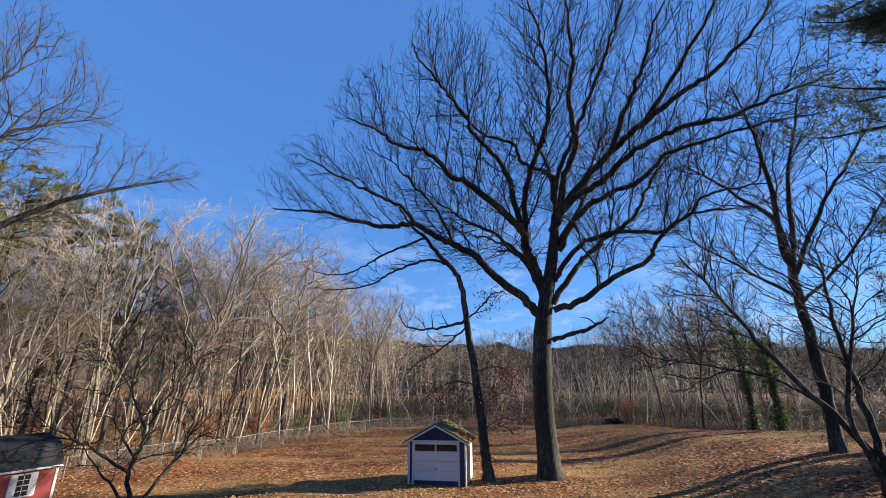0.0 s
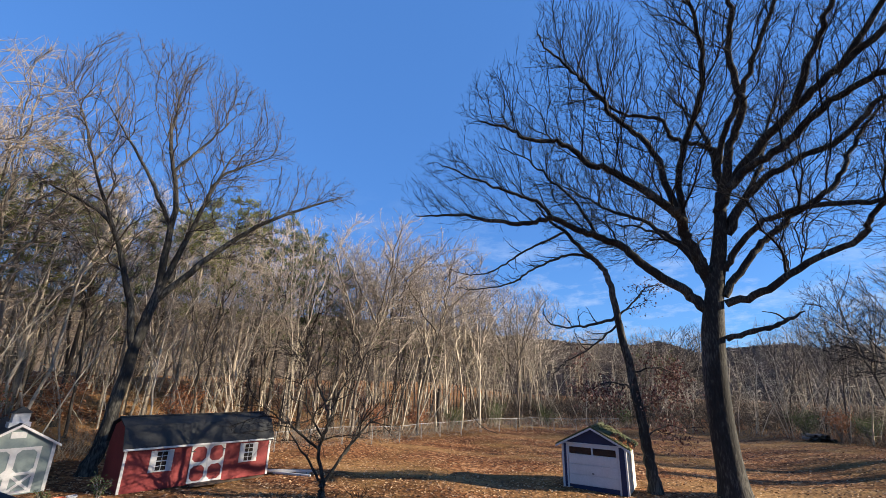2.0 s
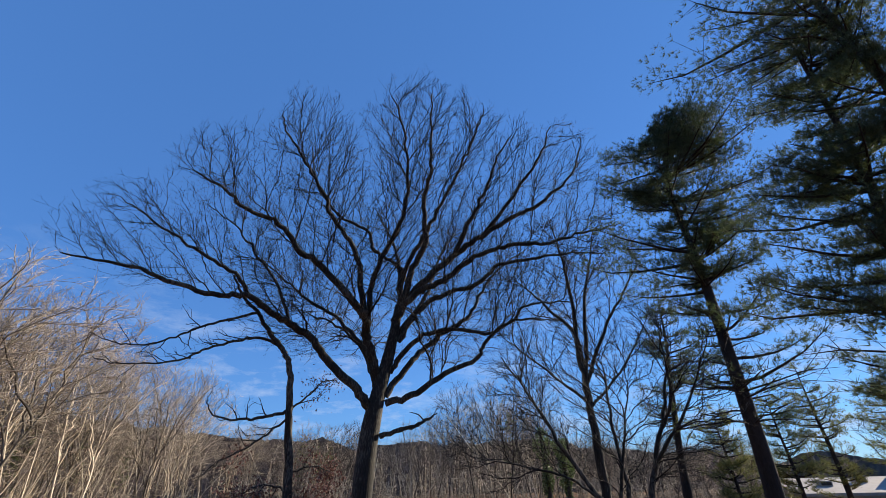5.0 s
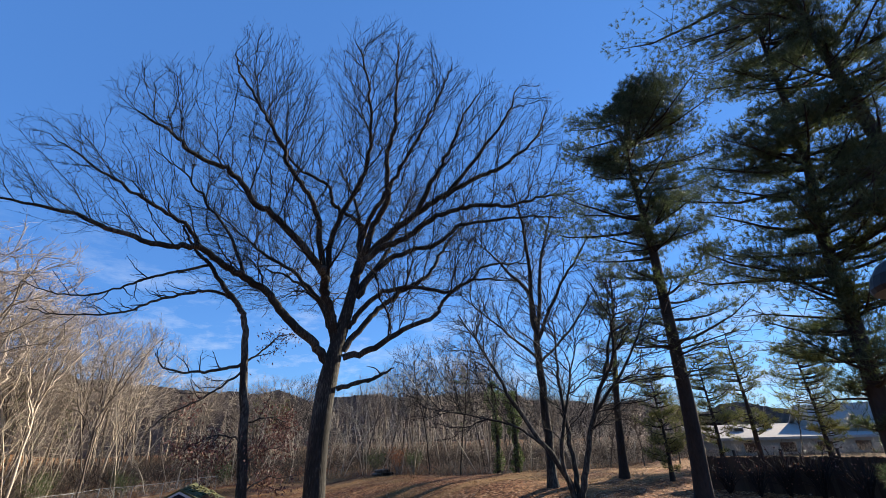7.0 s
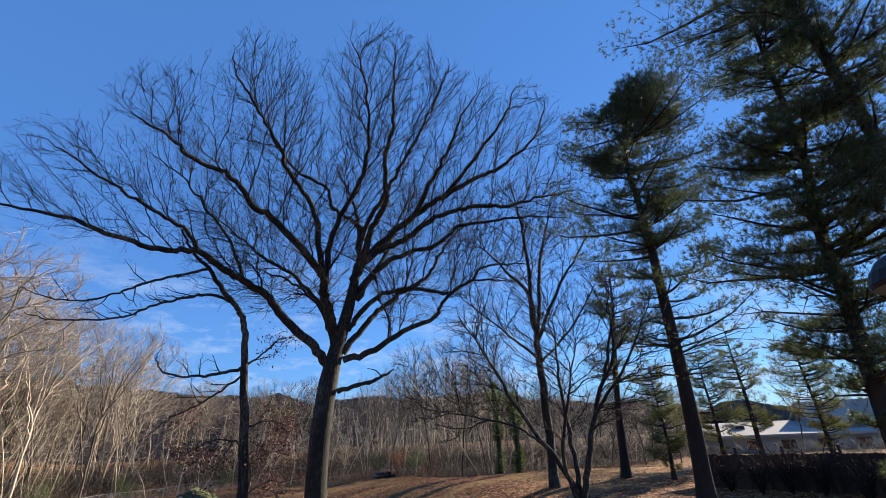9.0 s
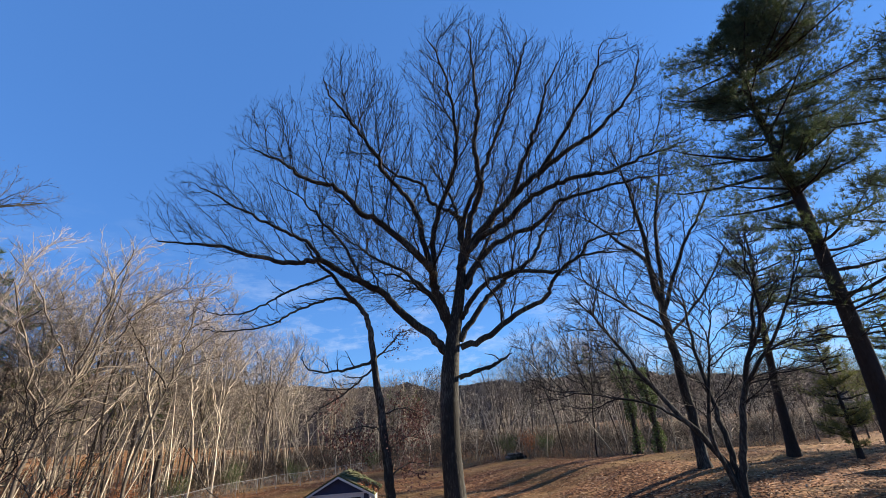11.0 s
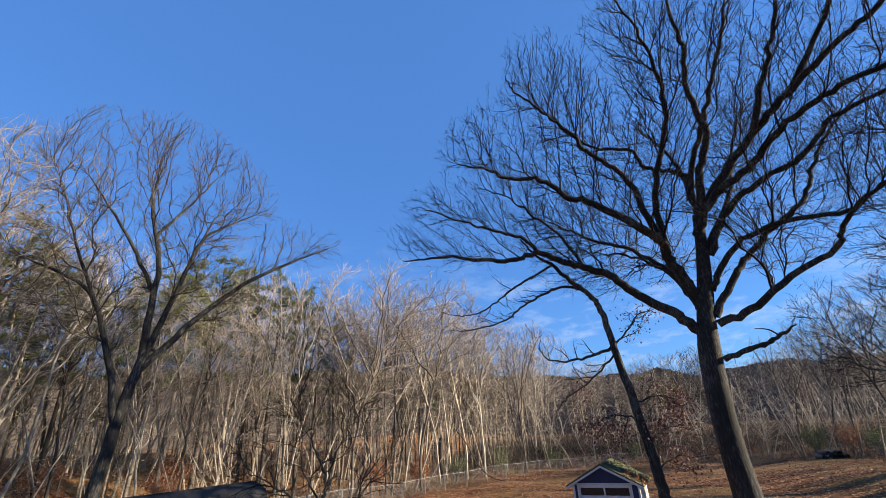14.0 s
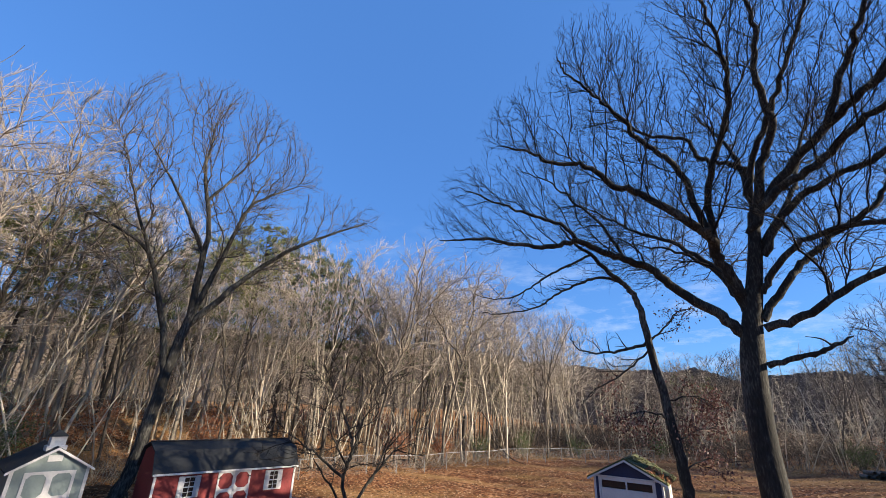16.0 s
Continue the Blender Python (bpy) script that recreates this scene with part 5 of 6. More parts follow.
def shed_window(parent, x, z, w, h, shutters, y=0.0):
    """A small sash window on a wall whose face is at y and looks along -y."""
    win = part("window", one_box(x, x + w, y - 0.012, y, z, z + h, 0), DARK_GLASS, parent, "small six-over-six sash window")
    bm = bmesh.new()
    for a, b, c, d in ((x - 0.03, x + 0.02, z - 0.03, z + h + 0.03), (x + w - 0.02, x + w + 0.03, z - 0.03, z + h + 0.03)):
        box(bm, a, b, y - 0.035, y - 0.012, c, d)
    for c, d in ((z - 0.03, z + 0.02), (z + h - 0.02, z + h + 0.03), (z + h / 2 - 0.02, z + h / 2 + 0.02)):
        box(bm, x + 0.02, x + w - 0.02, y - 0.034, y - 0.012, c, d)
    part("window_frame", bm, WHITE, win)
    bm = bmesh.new()
    box(bm, x + w / 2 - 0.01, x + w / 2 + 0.01, y - 0.026, y - 0.012, z + 0.02, z + h - 0.02)
    for f in (0.25, 0.75):
        box(bm, x + 0.02, x + w - 0.02, y - 0.025, y - 0.012, z + h * f - 0.01, z + h * f + 0.01)
    part("glazing_bars", bm, WHITE, win)
    if shutters:
        for a in (x - 0.22, x + w + 0.03):
            sh = part("shutter", one_box(a, a + 0.19, y - 0.03, y, z - 0.04, z + h + 0.04), WHITE, win, "white louvred shutter")
            for k in range(8):
                zz = z + (h - 0.02) * k / 8
                part("slat", one_box(a + 0.025, a + 0.165, y - 0.042, y - 0.03, zz, zz + h / 8 * 0.7, 0), WHITE, sh)


def octagon_ring(bm, x0, x1, z0, z1, cut, w, y0, y1):
    """A frame about a panel whose corners are cut off by diagonals."""
    box(bm, x0, x1, y0, y1, z1 - w, z1)
    box(bm, x0, x1, y0, y1, z0, z0 + w)
    box(bm, x0, x0 + w, y0 + 0.001, y1, z0 + w, z1 - w)
    box(bm, x1 - w, x1, y0 + 0.001, y1, z0 + w, z1 - w)
    for cx, sx in ((x0 + w, 1), (x1 - w, -1)):
        for cz, sz in ((z0 + w, 1), (z1 - w, -1)):
            prism(bm, [(cx, cz), (cx + sx * cut, cz), (cx, cz + sz * cut)], y0 + 0.002, y1)


def build_red_barn():
    L, D, E, K, R = 6.25, 3.2, 1.72, 2.5, 2.78       # length, depth, eaves, knee, ridge
    ang = math.degrees(math.atan2(19.4 - 13.7, -16.2 + 18.7))
    t = empty("red_barn_shed", pose(-18.7, 13.7, 0.0, 0, 0, ang), "red barn-style shed with white trim and dark gambrel roof", "shed")
    part("wall", one_box(0, L, 0, 0.08, 0, E), RED, t, "red front wall")
    part("wall", one_box(0, L, D - 0.08, D, 0, E), RED, t)
    outline = [(0.08, 0), (D - 0.08, 0), (D - 0.08, E), (D - 0.5, K - 0.06), (D / 2, R - 0.06), (0.5, K - 0.06), (0.08, E)]
    for x in (0.0, L - 0.08):
        bm = bmesh.new()
        prism(bm, outline, 0, 0.08)
        bmesh.ops.transform(bm, matrix=Matrix(((0, 1, 0, x), (1, 0, 0, 0), (0, 0, 1, 0), (0, 0, 0, 1))), verts=bm.verts)
        part("gable_wall", bm, RED, t)
    for x in (-0.02, L - 0.08):
        part("corner_board", one_box(x, x + 0.1, -0.03, 0.0, 0, E), WHITE, t)
    section = [(-0.12, E - 0.06), (0.42, K), (D / 2, R), (D - 0.42, K), (D + 0.12, E - 0.06)]
    for (y0, z0), (y1, z1) in zip(section, section[1:]):
        bm = bmesh.new()
        prism(bm, [(y0, z0), (y1, z1), (y1, z1 + 0.06), (y0, z0 + 0.06)], 0, L + 0.24)
        bmesh.ops.transform(bm, matrix=Matrix(((0, 1, 0, -0.12), (1, 0, 0, 0), (0, 0, 1, 0), (0, 0, 0, 1))), verts=bm.verts)
        roof = part("roof", bm, SHINGLE, t, "charcoal shingle roof slope")
    bm = bmesh.new()
    box(bm, -0.12, L + 0.12, D / 2 - 0.12, D / 2 + 0.12, R + 0.05, R + 0.09)
    part("ridge_cap", bm, SHINGLE, t)
    part("fascia", one_box(-0.1, L + 0.1, -0.15, -0.12, E - 0.1, E - 0.02), WHITE, t)
    # rough-hewn base skids
    part("skid", one_box(0.05, L - 0.05, 0.1, 0.3, -0.14, 0.0), BROWN_BOARD, t)
    shed_window(t, 1.18, 0.72, 0.44, 0.78, True)
    shed_window(t, 4.95, 0.72, 0.44, 0.78, True)
    for k, x in enumerate((2.55, 3.29)):
        door = part("door", one_box(x, x + 0.73, -0.02, 0.0, 0.06, 1.62, 0.004), RED, t, "red door leaf with white cut-corner framing")
        bm = bmesh.new()
        octagon_ring(bm, x, x + 0.73, 0.84, 1.62, 0.14, 0.07, -0.045, -0.02)
        octagon_ring(bm, x, x + 0.73, 0.06, 0.84, 0.14, 0.07, -0.045, -0.02)
        part("door_frame", bm, WHITE, door)
        part("hinge", one_box(x + (0.0 if k == 0 else 0.55), x + (0.18 if k == 0 else 0.73), -0.055, -0.045, 1.35, 1.39), BLACK_METAL, door)
    part("ramp", one_box(2.6, 4.0, -0.5, -0.03, -0.02, 0.05), BROWN_BOARD, t)


build_red_barn()


def build_grey_shed():
    W, D, E, R = 2.5, 3.4, 1.85, 2.6
    ang = 72.0
    a = radians(ang)
    x, y = -21.8 - W * math.cos(a), 12.9 - W * math.sin(a)
    t = empty("grey_shed", pose(x, y, 0.0, 0, 0, ang), "grey-green garden shed with white trim and a cupola", "shed")
    part("wall", one_box(0, 0.08, 0.08, D, 0, E), GREY_PAINT, t)
    part("wall", one_box(W - 0.08, W, 0.08, D, 0, E), GREY_PAINT, t)
    for y0 in (0, D):
        bm = bmesh.new()
        prism(bm, [(0, 0), (W, 0), (W, E), (W / 2, R - 0.03), (0, E)], y0, y0 + 0.08)
        part("gable_wall", bm, GREY_PAINT, t, "grey-green gable wall")
    for x0 in (-0.02, W - 0.1):
        part("corner_board", one_box(x0, x0 + 0.12, -0.03, 0, 0, E), WHITE, t)
    for s in (-1, 1):
        ex = W / 2 + s * (W / 2 + 0.16)
        ez = E - 0.1
        bm = bmesh.new()
        prism(bm, [(W / 2, R), (ex, ez), (ex, ez + 0.05), (W / 2, R + 0.06)], -0.14, D + 0.2)
        part("roof", bm, SHINGLE, t, "charcoal shingle roof slope")
        bm = bmesh.new()
        prism(bm, [(W / 2, R - 0.06), (ex, ez - 0.06), (ex, ez + 0.03), (W / 2, R + 0.04)], -0.18, -0.14)
        part("rake_board", bm, WHITE, t)
    part("gable_vent", one_box(W / 2 - 0.24, W / 2 + 0.24, -0.03, 0, 2.1, 2.34), WHITE, t)
    for k, x0 in enumerate((W / 2 - 0.82, W / 2)):
        door = part("door", one_box(x0, x0 + 0.82, -0.02, 0, 0.05, 1.74, 0.004), GREY_PAINT, t, "door leaf with white frame and cross brace")
        bm = bmesh.new()
        octagon_ring(bm, x0, x0 + 0.82, 0.72, 1.74, 0.13, 0.1, -0.045, -0.02)
        part("door_frame", bm, WHITE, door)
        bm = bmesh.new()
        box(bm, x0, x0 + 0.82, -0.045, -0.02, 0.05, 0.15)
        box(bm, x0, x0 + 0.1, -0.044, -0.02, 0.15, 0.72)
        box(bm, x0 + 0.72, x0 + 0.82, -0.044, -0.02, 0.15, 0.72)
        bar(bm, (x0 + 0.1, -0.034, 0.15), (x0 + 0.72, -0.034, 0.72), 0.09, 0.02)
        bar(bm, (x0 + 0.72, -0.033, 0.15), (x0 + 0.1, -0.033, 0.72), 0.09, 0.018)
        part("cross_brace", bm, WHITE, door)
    cup = part("cupola", one_box(W / 2 - 0.26, W / 2 + 0.26, 0.45, 0.97, R - 0.12, R + 0.42), WHITE, t, "white cupola with a dark cap")
    part("cupola_base", one_box(W / 2 - 0.34, W / 2 + 0.34, 0.37, 1.05, R - 0.14, R + 0.06), WHITE, cup)
    bm = bmesh.new()
    bmesh.ops.create_cone(bm, cap_ends=True, segments=4, radius1=0.46, radius2=0.02, depth=0.26, matrix=Matrix.Translation((W / 2, 0.71, R + 0.55)) @ Matrix.Rotation(radians(45), 4, "Z"))
    part("cupola_roof", bm, SHINGLE, cup)


build_grey_shed()


# ---- deck, umbrella ----
def build_deck():
    t = empty("deck", pose(0, 0, 0), "raised timber deck on posts", "deck", kind="structure")
    n = 30
    for k in range(n):
        y0 = -2.6 + k * 0.15
        part("plank", one_box(-6.2, 5.0, y0, y0 + 0.14, 3.10, 3.14, 0.004), DECK_WOOD, t)
    for x in (-5.8, -2.0, 1.5, 4.6):
        for y in (-2.4, 1.6):
            part("post", one_box(x - 0.07, x + 0.07, y - 0.07, y + 0.07, gz(x, y) - 0.3, 3.1), DECK_WOOD, t)


build_deck()


def build_umbrella():
    x, y = at_azimuth(-75.2, 4.6)
    t = empty("patio_umbrella", pose(x, y, 3.14), "closed patio umbrella with navy and pale grey stripes", "umbrella")
    top, bottom = 2.28, 0.75
    sides, levels = 48, 60
    rings = []
    for k in range(levels + 1):
        f = k / levels
        z = top - 0.12 - (top - 0.12 - bottom) * f
        r = 0.1 + 0.15 * f ** 0.85
        ring = []
        for i in range(sides):
            a = 6.2832 * i / sides
            fold = 1 + (0.10 + 0.28 * f) * math.cos(8 * a + 0.4 * math.sin(6 * f)) + 0.04 * math.sin(3 * a + 7 * f)
            sag = 0.05 * f * math.cos(8 * a)
            ring.append((r * fold * math.cos(a), r * fold * math.sin(a), z + sag))
        rings.append(ring)
    for band in range(12):
        lo, hi = band * 5, band * 5 + 5
        bm = bmesh.new()
        vs = [[bm.verts.new(p) for p in rings[k]] for k in range(lo, hi + 1)]
        for a, b in zip(vs, vs[1:]):
            for i in range(sides):
                j = (i + 1) % sides
                f = bm.faces.new((a[i], b[i], b[j], a[j]))
                f.smooth = True
        dark = band % 2 == 1
        part("canopy_stripe", bm, STRIPE_DARK if dark else STRIPE_PALE, t, "navy canvas stripe" if dark else "pale grey canvas stripe")
    bm = bmesh.new()
    turned(bm, [(0.02, top + 0.02), (0.06, top - 0.005), (0.095, top - 0.06), (0.118, top - 0.13), (0.11, top - 0.14), (0.05, top - 0.12)], 16)
    part("vent_cap", bm, STRIPE_DARK, t, "navy vent cap")
    bm = bmesh.new()
    turned(bm, [(0.02, 0.05), (0.02, top - 0.02)], 10)
    part("pole", bm, BLACK_METAL, t)
    bm = bmesh.new()
    turned(bm, [(0.26, 0.0), (0.26, 0.04), (0.06, 0.09), (0.03, 0.2)], 20)
    part("base", bm, BLACK_METAL, t)


build_umbrella()


# ---- wire fence along the wood ----
def build_fence():
    t = empty("wire_fence", pose(0, 0, 0), "galvanised chain-link fence along the edge of the wood", "fence")
    line = [(-27.0, 21.5), (-20.3, 24.8), (-14.7, 32.2), (-13.4, 37.9), (-6.8, 48.5), (2.0, 52.0)]
    H = 1.2
    wires = []
    for (xa, ya), (xb, yb) in zip(line, line[1:]):
        L = math.hypot(xb - xa, yb - ya)
        n = max(1, round(L / 2.6))
        for k in range(n):
            f0, f1 = k / n, (k + 1) / n
            a = Vector((xa + (xb - xa) * f0, ya + (yb - ya) * f0, 0))
            b = Vector((xa + (xb - xa) * f1, ya + (yb - ya) * f1, 0))
            a.z, b.z = gz(a.x, a.y), gz(b.x, b.y)
            v, f = tubes([([a - Vector((0, 0, 0.2)), a + Vector((0, 0, H + 0.05))], (0.026, 0.026))], 8)
            part("post", mesh_of("post", v, f, STEEL, True), None, t)
            v, f = tubes([([a + Vector((0, 0, H)), b + Vector((0, 0, H))], (0.02, 0.02))], 6)
            part("top_rail", mesh_of("top_rail", v, f, STEEL, True), None, t)
            m = 26
            for i in range(m):
                for s in (0, 1):
                    p = a.lerp(b, i / m) + Vector((0, 0, 0.05 if s else H))
                    q = a.lerp(b, min(1, (i + 9) / m)) + Vector((0, 0, H if s else 0.05))
                    wires.append(([p, q], (0.0018, 0.0018)))
    v, f = tubes(wires, 3)
    part("mesh_wire", mesh_of("mesh_wire", v, f, STEEL), None, t)["kind"] = "stuff"


build_fence()


# ---- pines, broken trunks and shrubs in the wood ----
def plant_wood_pines():
    rng = np.random.default_rng(55)

    def stand(first, places):
        for az, d, s in places:
            x, y = at_azimuth(az, d)
            m = pose(x, y, gz(x, y), 0, 0, rng.uniform(0, 360)) @ Matrix.Diagonal((s, s, s, 1))
            copy_thing(first, m).matrix_basis = m

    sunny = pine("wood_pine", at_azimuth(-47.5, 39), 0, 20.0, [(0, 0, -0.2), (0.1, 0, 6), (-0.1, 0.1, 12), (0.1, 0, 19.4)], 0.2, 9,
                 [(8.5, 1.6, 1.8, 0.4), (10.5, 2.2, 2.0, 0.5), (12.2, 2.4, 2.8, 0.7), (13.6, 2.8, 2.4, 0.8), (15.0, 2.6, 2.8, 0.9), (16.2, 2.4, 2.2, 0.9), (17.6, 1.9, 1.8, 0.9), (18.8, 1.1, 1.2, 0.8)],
                 0.4, 9, 56, "tall pine in the wood, crown coloured yellow-green as in sun", NEEDLES_SUNLIT, bark=GREY_BARK, group="pines of the wood", per=1.0, sprigs=0.05, ragged=0.6)
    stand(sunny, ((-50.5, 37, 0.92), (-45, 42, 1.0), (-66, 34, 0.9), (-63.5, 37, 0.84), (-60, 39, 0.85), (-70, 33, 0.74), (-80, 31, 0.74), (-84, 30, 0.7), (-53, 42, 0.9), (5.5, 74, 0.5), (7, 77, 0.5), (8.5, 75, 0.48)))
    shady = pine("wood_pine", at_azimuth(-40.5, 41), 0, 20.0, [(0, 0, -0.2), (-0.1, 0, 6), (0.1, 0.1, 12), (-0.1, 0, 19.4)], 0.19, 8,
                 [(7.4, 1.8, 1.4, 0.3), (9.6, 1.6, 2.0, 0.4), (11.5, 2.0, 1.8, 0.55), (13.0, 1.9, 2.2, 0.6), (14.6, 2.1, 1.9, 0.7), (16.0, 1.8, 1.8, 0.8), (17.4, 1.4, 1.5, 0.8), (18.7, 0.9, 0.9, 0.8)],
                 0.42, 9, 57, "slim pine in the wood, needles coloured darker green as in shade", NEEDLES_SHADED, bark=GREY_BARK, group="pines of the wood", per=1.1, sprigs=0.05, ragged=0.5)
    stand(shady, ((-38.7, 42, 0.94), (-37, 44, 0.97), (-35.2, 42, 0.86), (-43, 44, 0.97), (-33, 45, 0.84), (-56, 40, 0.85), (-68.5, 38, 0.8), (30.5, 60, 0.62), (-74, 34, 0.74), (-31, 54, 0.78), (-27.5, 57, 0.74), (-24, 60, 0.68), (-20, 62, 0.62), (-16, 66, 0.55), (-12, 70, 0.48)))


plant_wood_pines()


def snapped_tree():
    x, y = at_azimuth(-19.9, 46.0)
    t = empty("snapped_tree", pose(x, y, gz(x, y)), "snapped tree trunk with pale splintered top", "tree trunk")
    line = spline([(0, 0, -0.2), (0.05, 0, 2.2), (0.2, 0, 4.0)], 4)
    part("trunk", joined("snapped_trunk", [tubes([(line, taper(line, 0.22, 0.18))], 9)], GREY_BARK), None, t)
    rng = np.random.default_rng(4)
    a = np.array([(0.2, 0, 3.9)] * 14) + rng.normal(0, 0.07, (14, 3))
    b = a + np.stack([rng.normal(0, 0.05, 14), rng.normal(0, 0.05, 14), rng.uniform(0.5, 1.5, 14)], 1)
    part("splinters", joined("splinters", [spikes(a, b, np.full(14, 0.075))], DEADWOOD), None, t, "pale torn heartwood")["kind"] = "stuff"


snapped_tree()


def hanging_bough():
    """A fallen limb that leans from a tree by the fence to the ground."""
    x, y = at_azimuth(-16.2, 43.0)
    t = empty("fallen_limb", pose(x, y, gz(x, y), 0, 0, 16), "fallen bare limb leaning out over the fence", "branch")
    main = spline([(-1.2, 2.5, 4.6), (-0.2, 1.6, 3.2), (0.6, 0.8, 1.6), (1.8, 0.1, 0.5), (3.6, -0.4, 0.02)], 5)
    rng = np.random.default_rng(6)
    made = ramify([(main, taper(main, 0.07, 0.02))], lambda p: p[2] > 0.02, [(0.4, 0.4, 40, 10, 0.5, 1.5, 5, 0.5, 0.008, -0.02, 0, 0.15)], rng, (0, 0, 3))
    part("stem", joined("fallen_stem", [tubes(made[0], 6)], GREY_BARK), None, t)
    part("twig", joined("fallen_twigs", [tubes(made[1], 3)], SUNLIT_TAN_TWIG), None, t)["kind"] = "stuff"


hanging_bough()


def shrub(name, az, d, r, h, n, size, mat, label, seed, category="shrub", stems=14, droop=0.0, stem_mat=SUNLIT_TAN_TWIG, group=""):
    rng = np.random.default_rng(seed)
    x, y = at_azimuth(az, d)
    t = empty(name, pose(x, y, gz(x, y)), label, category, group)
    lines = []
    for _ in range(stems):
        a = rng.uniform(0, 6.28)
        e = np.array([math.cos(a) * r * rng.uniform(0.2, 0.9), math.sin(a) * r * rng.uniform(0.2, 0.9), h * rng.uniform(0.6, 1.0)])
        q = spline([(0, 0, -0.1), e * (0.4, 0.4, 0.55), e], 4)
        lines.append((q, taper(q, 0.012 + 0.008 * h, 0.005)))
    made = ramify(lines, lambda p: p[2] > 0.1, [(0.35, 0.3, 40, 12, 0.25 * h, 0.5 * h, 4, 0.6, 0.005, 0.03, 0.0, 0.16)], rng, (0, 0, 0))
    part("stem_tangle", joined(name + "_stem_tangle", [tubes(made[0], 4), tubes(made[1], 3)], stem_mat), None, t)["kind"] = "stuff"
    if n:
        P = np.concatenate([p for m in made for p, _ in m])
        P = P[P[:, 2] > 0.15 * h]
        pts = P[rng.integers(0, len(P), n)] + rng.normal(0, 0.12 * r, (n, 3))
        pts[:, 2] = np.maximum(pts[:, 2], 0.08)
        part("foliage", leaf_cloud(pts, size, rng, name + "_foliage", mat, droop), None, t)["kind"] = "stuff"
    return t


for k, (az, d, r, h, n) in enumerate(((-72, 27, 3.0, 5.0, 4200), (-77, 25, 2.6, 4.6, 3400), (-67.5, 31, 2.2, 3.2, 1800), (-12.5, 50, 1.8, 2.4, 1100), (-6, 54, 1.6, 2.2, 900), (3, 57, 1.6, 2.0, 800), (19.5, 54, 1.7, 2.4, 1000), (24, 52, 1.5, 2.0, 800), (-18, 46, 1.4, 2.2, 700))):
    shrub("evergreen_shrub", az, d, r, h, 2 * n, 0.1, EVERGREEN, "glossy evergreen shrub at the edge of the wood", 200 + k, group="evergreen shrubs")
for k, (az, d, r, h, n) in enumerate(((-65.5, 33, 1.6, 3.2, 800), (-50, 37, 1.8, 3.4, 900), (-27.5, 41, 1.4, 2.6, 500), (-22.5, 43, 1.3, 2.2, 420), (-60, 39, 1.5, 3.2, 600), (-69, 36, 1.6, 3.4, 600), (22, 53, 1.5, 2.6, 420), (13, 56, 1.4, 2.4, 350))):
    shrub("rusty_sapling", az, d, r, h, int(1.7 * n), 0.16, RUSTY, "young tree holding rusty dead leaves", 230 + k, droop=0.6, group="rusty saplings")
# twiggy stems that stick up close by on the bank
for k, (az, d) in enumerate(((50.5, 17.5), (54.0, 16.5), (58.5, 16.0), (63.0, 16.5))):
    shrub("twiggy_shrub", az, d, 1.3, 1.5, 0, 0.1, RUSTY, "leafless shrub of thin upright stems on the bank", 260 + k, stems=10, stem_mat=TWIG, group="leafless shrubs")
for k, (az, d) in enumerate(((-38.5, 18.5), (-44.0, 17.6), (-49.5, 17.4), (-29, 18.6))):
    shrub("twiggy_shrub", az, d, 0.9, 0.7, 0, 0.1, RUSTY, "leafless shrub of thin stems in front of the barn", 270 + k, stems=12, stem_mat=TWIG, group="leafless shrubs")


def ivy_trunk(az, d, h, seed):
    """A dead stem wrapped in ivy."""
    rng = np.random.default_rng(seed)
    x, y = at_azimuth(az, d)
    t = empty("ivy_covered_tree", pose(x, y, gz(x, y)), "dead tree trunk wrapped in dark green ivy", "tree trunk")
    line = spline([(0, 0, -0.2), (0.1, 0, h * 0.4), (-0.1, 0.1, h)], 5)
    part("trunk", joined("ivy_trunk", [tubes([(line, taper(line, 0.24, 0.1))], 9)], GREY_BARK), None, t)
    z = h * rng.uniform(0, 1, 2600) ** 0.9
    a = rng.uniform(0, 6.28, 2600)
    r = (0.3 + 0.22 * np.sin(2.1 * z + 1.3 * np.sin(a)) + 0.35 * np.exp(-((z - 0.8 * h) / 1.2) ** 2)) * rng.uniform(0.6, 1.15, 2600)
    p = np.stack([np.interp(z, line[:, 2], line[:, 0]) + r * np.cos(a), np.interp(z, line[:, 2], line[:, 1]) + r * np.sin(a), z], 1)
    part("ivy", leaf_cloud(p, 0.17, rng, "ivy", EVERGREEN, 0.8, 0.8), None, t, "dark green ivy leaves")["kind"] = "stuff"


ivy_trunk(36.6, 40, 6.5, 71)
ivy_trunk(34.4, 43, 8.0, 72)


def hemlock(az, d, s, seed, needles):
    """A drooping evergreen with feathery boughs; sunlight on them is put into the needle colour."""
    x, y = at_azimuth(az, d)
    wide = random.Random(seed)
    return pine("hemlock", (x, y), -az, 8.5 * s, [(0, 0, -0.1), (0.1, 0, 3 * s), (0.0, 0, 6 * s), (0, 0, 8.2 * s)], 0.16 * s, 2,
                [(z * s, 3.0 * s * math.sin(0.36 * z) ** 0.7 * wide.uniform(0.5, 1.1), 3.0 * s * math.sin(0.36 * z) ** 0.7 * wide.uniform(0.5, 1.1), wide.uniform(0.4, 0.9)) for z in (1.6, 2.3, 3.0, 3.7, 4.4, 5.1, 5.8, 6.5, 7.2, 7.9)], 0.29, 10, seed,
                "feathery hemlock beside the bank", needles, bark=PINE_BARK, group="hemlocks", per=1.7, sprigs=0.05, ragged=0.5)


